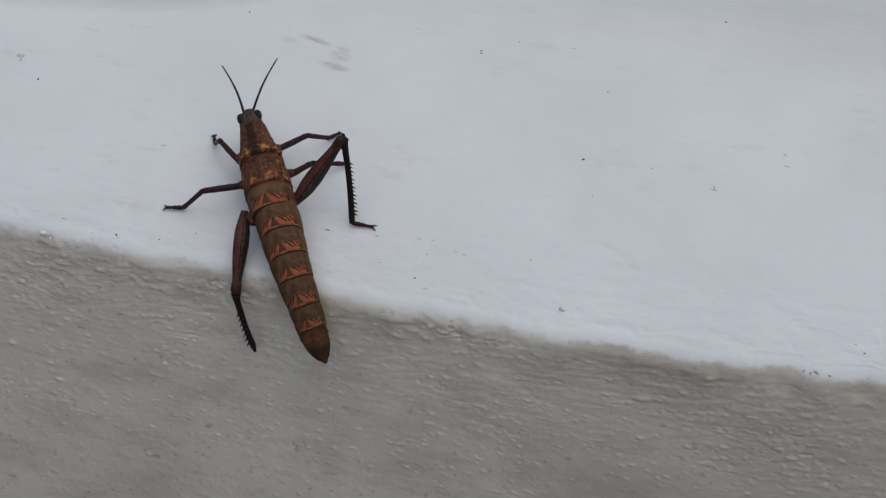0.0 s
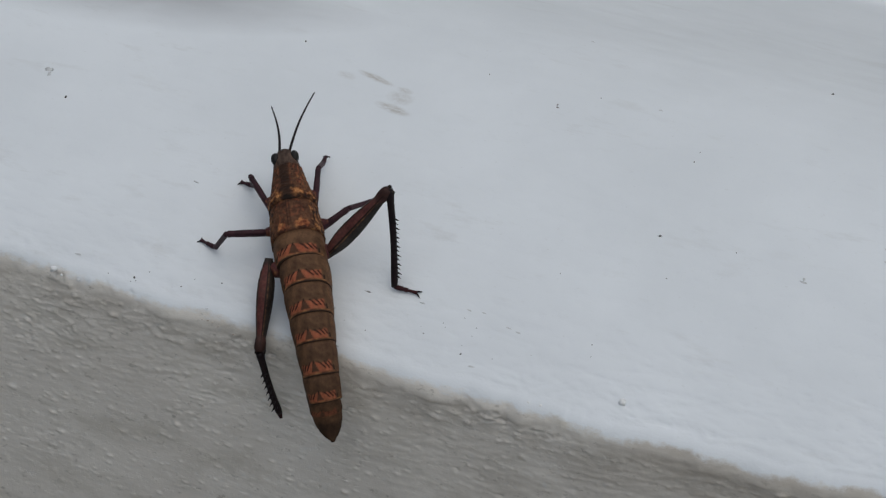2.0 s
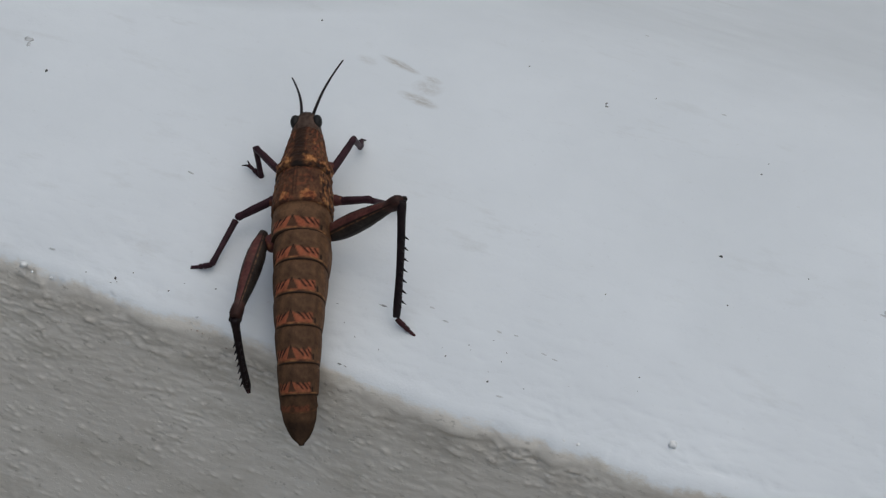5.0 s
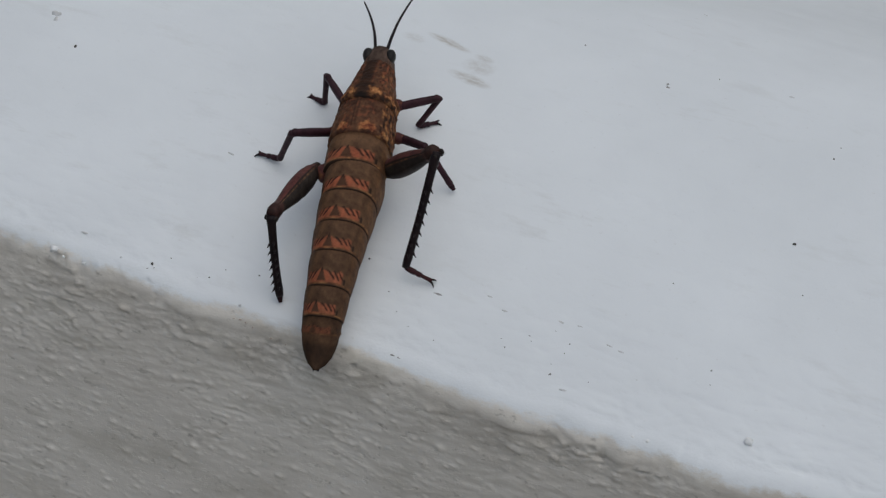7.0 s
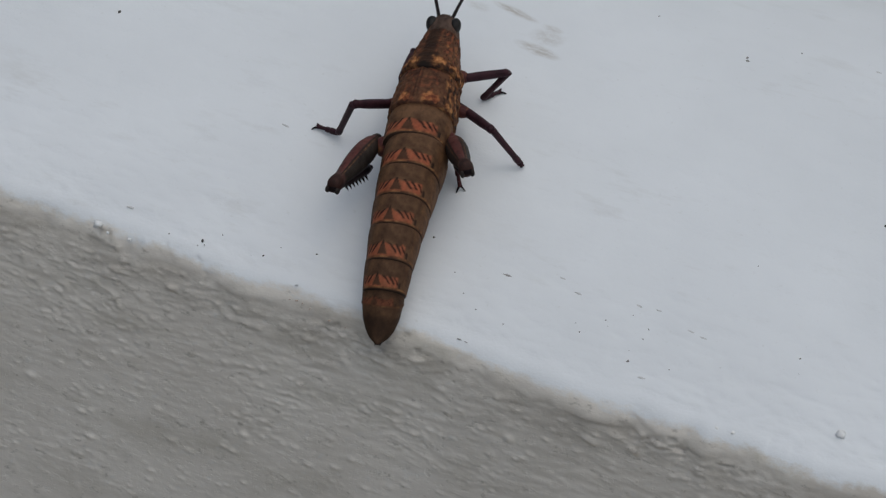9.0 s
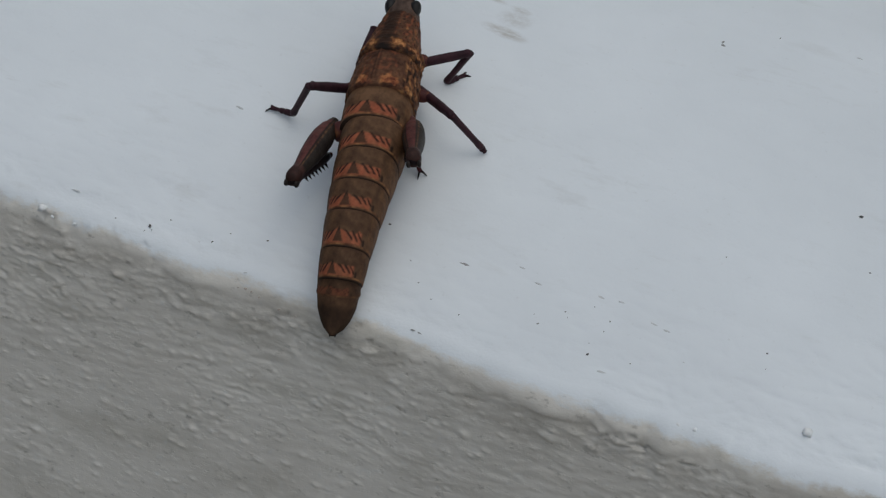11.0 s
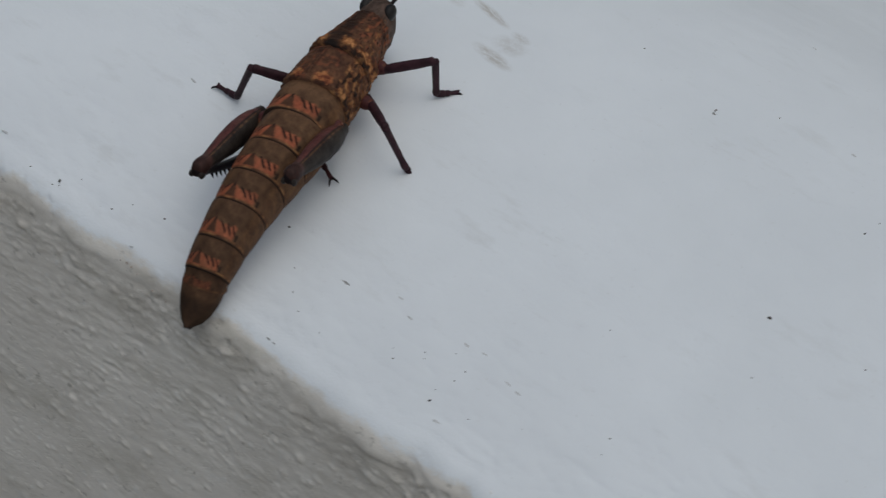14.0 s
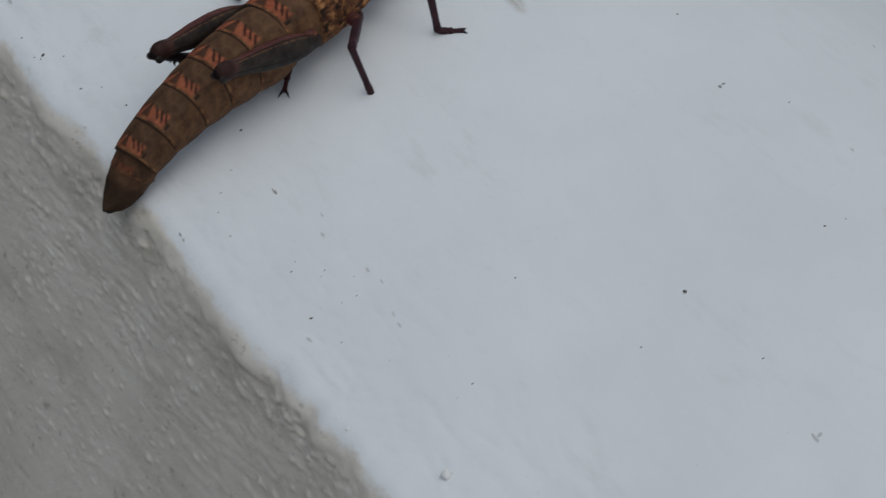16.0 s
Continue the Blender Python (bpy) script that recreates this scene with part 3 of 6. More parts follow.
spine_mesh = limb("spine", 1.6, [(0, 0.34), (0.5, 0.21), (1, 0.03)], around=6, count=5)
claw_mesh = shell("claw", [(0, 0, 0.24, -0.22, 0.22), (0.5, 0, 0.26, -0.10, 0.18), (1.0, 0, 0.12, -0.16, 0.13), (1.35, 0, -0.16, -0.34, 0.06)], 10)
legs = {}
SIZES = {
    "LF": ((-5.4, 7.4, 6.4), 8, 7.51, 3.89),
    "LM": ((-6.4, -1.2, 6.8), 9.6, 10.53, 4.77),
    "LH": ((-6.14, -13.11, 7.73), 19.14, 16.49, 1.16),
    "RF": ((5.9, 7.4, 6.4), 8.6, 8.35, 3.98),
    "RM": ((7.8, -0.8, 6), 12, 9.25, 1.16),
    "RH": ((6.95, -10.47, 7.84), 20.13, 23.22, 5.45),
}
for key, (hip, l1, l2, l3) in SIZES.items():
    side = -1 if key[0] == "L" else 1
    hind = key[1] == "H"
    if hind:
        fm = limb("hind_femur", l1, [(-0.11, 1.0), (0, 1.5), (0.05, 1.8), (0.18, 2.2), (0.33, 2.28), (0.52, 2.05), (0.7, 1.6), (0.82, 1.30), (0.90, 1.55), (0.96, 1.52), (1.0, 1.1)], 0.85, 40, 0.9, thigh_marks, rough_skin(0.05, 3), 48)
        tm = limb("hind_tibia", l2, [(0, 0.85), (0.05, 1.0), (0.14, 0.82), (0.6, 0.74), (0.93, 0.82), (1, 0.7)], 0.95, 16, 0.9, bow=0.35)
    else:
        thick = 0.86 if key[1] == "M" else 0.82
        fm = limb("femur", l1, [(-2.6 / l1, thick * 0.9), (0, thick * 0.95), (0.15, thick), (0.6, thick), (0.85, thick * 0.86), (0.95, thick * 0.98), (1, 0.5)], 0.85, 20, 0.75, None, rough_skin(0.04, 3))
        tm = limb("tibia", l2, [(0, 0.68), (0.1, 0.64), (0.8, 0.57), (0.95, 0.68), (1, 0.55)], 0.9, 14, 0.85)
    am = limb("tarsus", l3, [(0, 0.46), (0.12, 0.58), (0.36, 0.60), (0.40, 0.40), (0.46, 0.54), (0.58, 0.54), (0.62, 0.34), (0.9, 0.40), (1, 0.46)], 0.95, 12, 0.9, count=30)
    place_name = {"F": "front", "M": "middle", "H": "hind"}[key[1]]
    femur = part(place_name + "_femur", fm, THIGH if hind else LIMB, insect, "thick dark thigh with a reddish upper edge" if hind else "slender purplish-brown thigh")
    tibia = part(place_name + "_tibia", tm, SHIN if hind else LIMB, insect, "black shin with a double row of spines" if hind else "")
    tarsus = part(place_name + "_tarsus", am, FOOT if hind else LIMB, insect, "reddish foot" if hind else "")
    for cs in (-1, 1) if l3 > 2 else ():
        cl = part("claw", claw_mesh, SHIN, tarsus)
        cl.location = (cs * 0.18 * MM, (l3 - 0.15) * MM, 0)
        cl.rotation_euler = (radians(-10), 0, radians(-cs * 32))
    root = Vector((side * 3.2, hip[1] + (0.6 if not hind else 1.5), max(hip[2], 5.5)))
    reach = Vector(hip) - root
    cr = 1.15 if not hind else 1.9
    cm = limb("coxa", reach.length + 0.5, [(0, cr), (0.7, cr), (0.92, cr * 0.75), (1, cr * 0.4)], 0.95, 18, 0.9, lambda v, s, off: (0.1, 0.1, 0.35 * step(0.0, 0.3, n1(v * 4, s, 3))), rough_skin(0.08, 5))
    coxa = part(place_name + "_coxa", cm, LIMB, insect)
    coxa.location = root * MM
    coxa.rotation_euler = reach.to_track_quat("Y", "Z").to_euler()
    if hind:
        for lobe_side in (-1, 1):
            lobe = part("knee_lobe", ball("knee_lobe", 0.42, 1.1, 0.70, 14), THIGH, femur)
            lobe.location = (lobe_side * 0.85 * MM, (l1 - 0.5) * MM, -0.75 * MM)
            lobe.rotation_euler = (radians(18), 0, radians(-lobe_side * 6))
        for q in range(7):
            for row_ in (-1, 1):
                sp = part("spine", spine_mesh, SHIN, tibia)
                sp.location = (row_ * 0.30 * MM, l2 * (0.30 + 0.092 * q + (0.02 if row_ > 0 else 0)) * MM, 0.40 * MM)
                sp.rotation_euler = (radians(58), radians(0), radians(-row_ * 28))
    legs[key + "_femur"], legs[key + "_tibia"], legs[key + "_tarsus"] = femur, tibia, tarsus

antennae = {}
for key, turn_in in (("L", 1), ("R", -1)):
    bend = [(q / 40, 0.34 - 0.20 * q / 40 + 0.03 * (q % 2)) for q in range(41)]
    feeler = shell("antenna", [(16.5 * u, turn_in * 0.65 * math.sin(math.pi * u), 0.24 * u * u + r, 0.24 * u * u - r, r) for u, r in bend], 10, 1.0)
    antennae[key] = part("antenna", feeler, SHIN, insect, "thin dark thread-like feeler")
face_ob = part("face", shell("face", fine_stations([(13.0, 9.0, 3.0, 2.9), (15.8, 9.4, 2.2, 2.6), (17.4, 9.0, 2.6, 2.0), (18.4, 8.6, 4.2, 1.3)], 16), marking=head_marks, bumps=rough_skin(0.08, 6), shift=0.3), CROWN, insect)


# ---- grit on the ledge ----
def ledge_surface(x, y):
    """Height of the ledge at a place on its top or on its rounded edge."""
    y -= float(edge_run(x) - 0.014 * x) * math.exp(-max(y, 0) / 0.02) if x > 0.08 else 0.0
    if y > EDGE_Y:
        return ledge_z(x, y)
    drop = min(1.0, (EDGE_Y - y) / (EDGE_R * math.sin(LEAN)))
    return float(crown(np.float64(EDGE_Y))) - EDGE_R * (1 - math.sqrt(1 - (drop * math.sin(LEAN)) ** 2))


def grit(name, x, y, r, material, label, flat=0.6, long=1.15, seed=0):
    """One grain or flake: place and size in mm, its height and length as parts of its radius."""
    b = bmesh.new()
    bmesh.ops.create_icosphere(b, subdivisions=2, radius=1)
    for v_ in b.verts:
        k = 1 + 0.75 * n1(v_.co.x * 1.4 + seed * 3.1, v_.co.y * 1.4, v_.co.z * 1.4)
        v_.co = Vector((v_.co.x * long, v_.co.y * 0.8, v_.co.z * flat)) * k * r * MM
    me = bpy.data.meshes.new(name)
    for f_ in b.faces:
        f_.smooth = True
    b.to_mesh(me)
    b.free()
    me.materials.append(material)
    ob = new(name, me)
    ob.location = (x * MM, y * MM, ledge_surface(x * MM, y * MM) + r * flat * 0.45 * MM)
    slope = 0.17 if y > 4.4 else 0.6
    ob.rotation_euler = (slope * 0.8, 0, seed * 1.7 if long < 1.5 else -0.10 + 0.12 * math.sin(seed * 2.3))
    return tagged(ob, label, name.replace("_", " "), "grit on the ledge")


DARK = [(20.2, 15.3, 0.12), (21.0, 14.4, 0.12), (24.2, 18.0, 0.12), (27.8, 16.3, 0.14), (17.0, 11.4, 0.20), (26.4, 11.1, 0.19), (27.1, 9.0, 0.27), (27.8, 13.9, 0.12), (54.2, 20.0, 0.15),
        (55.2, 17.0, 0.12), (15.6, 12.9, 0.11), (-8.6, 15.3, 0.11), (-5.2, 11.6, 0.11), (-1.7, 9.2, 0.11), (4.0, 8.2, 0.12), (-33.0, 9.8, 0.15), (-53.5, 5.2, 0.29), (-53.8, 3.8, 0.12),
        (-52.7, 4.4, 0.12), (-59.9, 4.5, 0.12), (-50.7, 7.6, 0.12), (-41.8, 6.2, 0.19)]
DARK += [(-39.6, 8.8, 0.11), (-94.4, 48.8, 0.34), (56.6, 54.3, 0.32), (54.4, 80.4, 0.20), (-15.3, 20.8, 0.22), (39.9, 36.2, 0.13), (54.4, 84.2, 0.12), (47.4, 1.8, 0.24), (71.3, 125.7, 0.29),
         (-49.6, 87.9, 0.24), (-3.3, 93.1, 0.15), (34.4, 9.9, 0.14), (141.6, 11.8, 0.26), (138.9, 13.9, 0.15), (24.8, 94.9, 0.14), (62.9, 42.7, 0.14), (74.7, 55.3, 0.14)]
for q, (x, y, r) in enumerate(DARK):
    grit("dirt_speck", x, y, r, DIRT, "tiny dark dirt speck stuck on the whitewash", 0.6, 1.15, q)
SCRAPES = [(34.7, 18.5, 0.20), (37.3, 18.0, 0.20), (28.0, 20.6, 0.17), (24.4, 20.2, 0.27), (9.6, 21.0, 0.25), (13.7, 18.9, 0.28), (22.7, 7.7, 0.31), (29.1, 11.4, 0.22), (24.9, 13.4, 0.20),
           (34.0, 9.3, 0.22), (30.7, 6.7, 0.25), (19.7, 9.2, 0.19), (42.0, 13.4, 0.20), (-1.8, 2.6, 0.15), (-0.5, 2.5, 0.12), (-43.8, 5.6, 0.17), (0.3, 18.0, 0.28), (-51.8, 34.4, 0.27),
           (39.6, 96.0, 0.20), (11.1, 120.8, 0.19), (91.9, 51.9, 0.31), (-69.1, 7.0, 0.27), (105.7, 67.9, 0.25), (107.1, 64.2, 0.27)]
# Slivers laid on the top in place of shallow scratches and pits.
for q, (x, y, r) in enumerate(SCRAPES):
    grit("paint_flake", x, y, r, FLAKE if q not in (13, 14, 16) else SCRAPE, "thin grey sliver standing in for a shallow scratch in the whitewash", 0.16, 2.9, q + 70)
for q, (x, y, r) in enumerate([(16.9, 87.5, 0.34), (16.5, 88.4, 0.28), (-102.9, 56.0, 0.8), (-102.2, 54.6, 0.5), (-33.4, 2.6, 0.26), (91.7, 52.8, 0.36)]):
    grit("paint_flake", x, y, r, FLAKE if q > 1 else SCRAPE, "thin grey flake of old paint on the whitewash", 0.25, 1.3, q + 120)
for q, (x, y, r) in enumerate([(66.2, 8.3, 0.85), (-72.9, 1.6, 0.75), (-70.6, 1.0, 0.30), (-66.2, 1.0, 0.34), (46.4, 2.0, 0.40), (49.4, 2.2, 0.36)]):
    grit("plaster_crumb", x, y, r, CRUMB, "small pale plaster crumb on the whitewash", 0.65, 1.15, q + 40)
for q, (x, y, r) in enumerate([(131.6, 4.9, 0.7), (133.0, 5.4, 0.42), (130.3, 4.5, 0.5), (128.6, 4.6, 0.4), (134.9, 4.7, 0.4), (132.2, 5.9, 0.35), (-32.4, 0.4, 0.22), (-31.2, 0.3, 0.18), (-33.7, 0.3, 0.20), (-29.6, 0.0, 0.18), (-25.6, -0.5, 0.20), (-22.4, -0.6, 0.18)]):
    grit("rusty_patch", x, y, r, RUST, "rust-stained chip of broken plaster at the edge", 0.30, 1.3, q + 90)

# ---- what moves ----
def motions():
    # the whole insect, climbing onto the ledge and then resting
    walk(insect, [
        (0, pose(-0.01936, 0.02604, 0.00216, 7.3, -0.0, 32.0)),
        (0.5, pose(-0.01946, 0.02570, 0.00217, 6.3, -0.0, 30.7)),
        (1, pose(-0.01986, 0.02585, 0.00219, 6.3, -0.0, 30.9)),
        (1.5, pose(-0.02062, 0.02568, 0.00219, 5.9, -0.0, 32.1)),
        (2, pose(-0.02121, 0.02569, 0.00221, 5.6, -0.0, 32.0)),
        (2.5, pose(-0.02204, 0.02848, 0.00224, 4.9, -0.0, 30.1)),
        (3, pose(-0.02294, 0.02829, 0.00226, 5.2, -0.0, 30.3)),
        (5.5, pose(-0.02506, 0.03331, 0.00262, 2.2, -0.0, 21.9)),
        (6, pose(-0.02619, 0.03513, 0.00264, 0.7, -0.0, 19.7)),
        (6.5, pose(-0.02656, 0.04029, 0.00269, 0.6, -0.0, 17.8)),
        (7, pose(-0.02736, 0.04415, 0.00273, 1.7, -0.0, 16.2)),
        (7.5, pose(-0.02742, 0.04511, 0.00269, 1.5, -0.0, 15.5)),
        (8, pose(-0.02760, 0.04483, 0.00267, 1.6, -0.0, 15.0)),
        (8.5, pose(-0.02770, 0.04456, 0.00269, 2.4, -0.0, 14.5)),
        (9, pose(-0.02763, 0.04393, 0.00261, 1.5, -0.0, 15.3)),
        (11.5, pose(-0.02747, 0.04355, 0.00231, 0.2, -0.0, 16.9)),
        (12.5, pose(-0.02747, 0.04355, 0.00231, 0.2, -0.0, 16.9)),
        (13.5, pose(-0.02747, 0.04355, 0.00231, 0.2, -0.0, 16.9)),
        (14.5, pose(-0.02747, 0.04355, 0.00231, 0.2, -0.0, 16.9)),
        (16, pose(-0.02747, 0.04355, 0.00231, 0.2, -0.0, 16.9)),
    ])
    # abdomen segments, bending and telescoping
    walk(segments[0], [
        (0, pose(0.00000, -0.01200, 0.01350, 2.3, -0.0, 1.0)),
        (0.5, pose(0.00000, -0.01200, 0.01350, 2.3, -0.0, 1.3)),
        (1, pose(0.00000, -0.01200, 0.01350, 2.5, -0.0, 0.8)),
        (1.5, pose(0.00000, -0.01200, 0.01350, 2.7, -0.0, 0.4)),
        (2, pose(0.00000, -0.01200, 0.01350, 2.9, -0.0, 0.3)),
        (2.5, pose(0.00000, -0.01200, 0.01350, 3.0, -0.0, -0.1)),
        (3, pose(0.00000, -0.01200, 0.01350, 3.1, -0.0, -0.0)),
        (5.5, pose(0.00000, -0.01200, 0.01350, 1.7, -0.0, 0.4)),
        (6, pose(0.00000, -0.01200, 0.01350, 1.5, -0.0, 0.5)),
        (6.5, pose(0.00000, -0.01200, 0.01350, 1.1, -0.0, -0.0)),
        (7, pose(0.00000, -0.01200, 0.01350, 0.8, -0.0, -0.1)),
        (7.5, pose(0.00000, -0.01200, 0.01350, 0.7, -0.0, -0.0)),
        (8, pose(0.00000, -0.01200, 0.01350, 0.7, -0.0, 0.1)),
        (8.5, pose(0.00000, -0.01200, 0.01350, 0.8, -0.0, 0.3)),
        (9, pose(0.00000, -0.01200, 0.01350, 0.9, -0.0, 0.1)),
        (11.5, pose(0.00000, -0.01200, 0.01350, 1.2, -0.0, -0.1)),
        (12.5, pose(0.00000, -0.01200, 0.01350, 1.2, -0.0, -0.1)),
        (13.5, pose(0.00000, -0.01200, 0.01350, 1.2, -0.0, -0.1)),
        (14.5, pose(0.00000, -0.01200, 0.01350, 1.2, -0.0, -0.1)),
        (16, pose(0.00000, -0.01200, 0.01350, 1.2, -0.0, -0.1)),
    ])
    walk(segments[1], [
        (0, pose(0.00013, -0.01930, 0.01321, 10.1, -0.0, 3.0)),
        (0.5, pose(0.00017, -0.01938, 0.01320, 10.1, -0.0, 4.0)),
        (1, pose(0.00011, -0.01946, 0.01318, 10.4, -0.0, 2.5)),
        (1.5, pose(0.00006, -0.01948, 0.01314, 11.3, -0.0, 1.3)),
        (2, pose(0.00004, -0.01948, 0.01313, 11.6, -0.0, 0.8)),
        (2.5, pose(-0.00001, -0.01945, 0.01311, 12.0, -0.0, -0.3)),
        (3, pose(-0.00000, -0.01949, 0.01310, 12.3, -0.0, -0.0)),
        (5.5, pose(0.00005, -0.01937, 0.01328, 8.4, -0.0, 1.2)),
        (6, pose(0.00007, -0.01931, 0.01331, 7.7, -0.0, 1.5)),
        (6.5, pose(-0.00000, -0.01925, 0.01336, 6.5, -0.0, -0.0)),
        (7, pose(-0.00001, -0.01906, 0.01340, 5.7, -0.0, -0.2)),
        (7.5, pose(-0.00000, -0.01901, 0.01341, 5.5, -0.0, -0.0)),
        (8, pose(0.00002, -0.01890, 0.01342, 5.4, -0.0, 0.4)),
        (8.5, pose(0.00003, -0.01868, 0.01341, 5.8, -0.0, 0.8)),
        (9, pose(0.00001, -0.01860, 0.01340, 6.2, -0.0, 0.2)),
        (11.5, pose(-0.00001, -0.01862, 0.01337, 7.0, -0.0, -0.2)),
        (12.5, pose(-0.00001, -0.01862, 0.01337, 7.0, -0.0, -0.2)),
        (13.5, pose(-0.00001, -0.01862, 0.01337, 7.0, -0.0, -0.2)),
        (14.5, pose(-0.00001, -0.01862, 0.01337, 7.0, -0.0, -0.2)),
        (16, pose(-0.00001, -0.01862, 0.01337, 7.0, -0.0, -0.2)),
    ])
    walk(segments[2], [
        (0, pose(0.00050, -0.02646, 0.01193, 18.6, -0.0, 5.0)),
        (0.5, pose(0.00067, -0.02660, 0.01191, 18.6, -0.0, 6.6)),
        (1, pose(0.00042, -0.02676, 0.01183, 19.2, -0.0, 4.1)),
        (1.5, pose(0.00022, -0.02678, 0.01168, 20.6, -0.0, 2.2)),
        (2, pose(0.00014, -0.02678, 0.01162, 21.1, -0.0, 1.4)),
        (2.5, pose(-0.00005, -0.02672, 0.01156, 21.8, -0.0, -0.5)),
        (3, pose(-0.00001, -0.02679, 0.01151, 22.2, -0.0, -0.1)),
        (5.5, pose(0.00020, -0.02662, 0.01221, 15.7, -0.0, 2.0)),
        (6, pose(0.00026, -0.02652, 0.01234, 14.6, -0.0, 2.6)),
        (6.5, pose(-0.00000, -0.02642, 0.01255, 12.6, -0.0, -0.0)),
        (7, pose(-0.00002, -0.02604, 0.01271, 11.3, -0.0, -0.3)),
        (7.5, pose(-0.00000, -0.02595, 0.01274, 11.1, -0.0, -0.0)),
        (8, pose(0.00006, -0.02574, 0.01276, 11.0, -0.0, 0.6)),
        (8.5, pose(0.00012, -0.02529, 0.01274, 11.6, -0.0, 1.3)),
        (9, pose(0.00004, -0.02513, 0.01269, 12.3, -0.0, 0.4)),
        (11.5, pose(-0.00004, -0.02517, 0.01257, 13.6, -0.0, -0.4)),
        (12.5, pose(-0.00004, -0.02517, 0.01257, 13.6, -0.0, -0.4)),
        (13.5, pose(-0.00004, -0.02517, 0.01257, 13.6, -0.0, -0.4)),
        (14.5, pose(-0.00004, -0.02517, 0.01257, 13.6, -0.0, -0.4)),
        (16, pose(-0.00004, -0.02517, 0.01257, 13.6, -0.0, -0.4)),
    ])
    walk(segments[3], [
        (0, pose(0.00104, -0.03262, 0.00985, 25.4, -0.0, 7.0)),
        (0.5, pose(0.00139, -0.03280, 0.00981, 25.5, -0.0, 9.3)),
        (1, pose(0.00087, -0.03304, 0.00964, 26.2, -0.0, 5.7)),
        (1.5, pose(0.00046, -0.03304, 0.00933, 28.2, -0.0, 3.0)),
        (2, pose(0.00029, -0.03301, 0.00921, 29.0, -0.0, 1.9)),
        (2.5, pose(-0.00010, -0.03290, 0.00909, 30.0, -0.0, -0.6)),
        (3, pose(-0.00001, -0.03299, 0.00898, 30.5, -0.0, -0.1)),
        (5.5, pose(0.00042, -0.03295, 0.01043, 21.4, -0.0, 2.8)),
        (6, pose(0.00054, -0.03283, 0.01070, 19.8, -0.0, 3.6)),
        (6.5, pose(-0.00000, -0.03273, 0.01114, 17.0, -0.0, -0.0)),
        (7, pose(-0.00005, -0.03222, 0.01147, 15.2, -0.0, -0.4)),
        (7.5, pose(-0.00000, -0.03209, 0.01154, 14.9, -0.0, -0.0)),
        (8, pose(0.00013, -0.03178, 0.01159, 14.7, -0.0, 0.9)),
        (8.5, pose(0.00025, -0.03112, 0.01155, 15.5, -0.0, 1.8)),
        (9, pose(0.00008, -0.03088, 0.01144, 16.5, -0.0, 0.6)),
        (11.5, pose(-0.00008, -0.03092, 0.01118, 18.4, -0.0, -0.6)),
        (12.5, pose(-0.00008, -0.03092, 0.01118, 18.4, -0.0, -0.6)),
        (13.5, pose(-0.00008, -0.03092, 0.01118, 18.4, -0.0, -0.6)),
        (14.5, pose(-0.00008, -0.03092, 0.01118, 18.4, -0.0, -0.6)),
        (16, pose(-0.00008, -0.03092, 0.01118, 18.4, -0.0, -0.6)),
    ])
    walk(segments[4], [
        (0, pose(0.00186, -0.03930, 0.00665, 36.1, -0.0, 9.0)),
        (0.5, pose(0.00249, -0.03952, 0.00657, 36.1, -0.0, 11.9)),
        (1, pose(0.00155, -0.03984, 0.00628, 37.1, -0.0, 7.4)),
        (1.5, pose(0.00082, -0.03975, 0.00572, 39.6, -0.0, 3.9)),
        (2, pose(0.00051, -0.03969, 0.00551, 40.6, -0.0, 2.5)),
        (2.5, pose(-0.00017, -0.03950, 0.00528, 41.9, -0.0, -0.8)),
        (3, pose(-0.00002, -0.03959, 0.00510, 42.5, -0.0, -0.1)),
        (5.5, pose(0.00076, -0.03994, 0.00769, 30.9, -0.0, 3.6)),
        (6, pose(0.00098, -0.03983, 0.00817, 28.9, -0.0, 4.6)),
        (6.5, pose(-0.00000, -0.03980, 0.00898, 25.3, -0.0, -0.0)),
        (7, pose(-0.00010, -0.03916, 0.00958, 23.1, -0.0, -0.5)),
        (7.5, pose(-0.00000, -0.03900, 0.00970, 22.7, -0.0, -0.0)),
        (8, pose(0.00023, -0.03859, 0.00980, 22.6, -0.0, 1.1)),
        (8.5, pose(0.00046, -0.03768, 0.00972, 23.8, -0.0, 2.3)),
        (9, pose(0.00014, -0.03733, 0.00953, 25.1, -0.0, 0.7)),
        (11.5, pose(-0.00014, -0.03733, 0.00905, 27.4, -0.0, -0.7)),
        (12.5, pose(-0.00014, -0.03733, 0.00905, 27.4, -0.0, -0.7)),
        (13.5, pose(-0.00014, -0.03733, 0.00905, 27.4, -0.0, -0.7)),
        (14.5, pose(-0.00014, -0.03733, 0.00905, 27.4, -0.0, -0.7)),
        (16, pose(-0.00014, -0.03733, 0.00905, 27.4, -0.0, -0.7)),
    ])
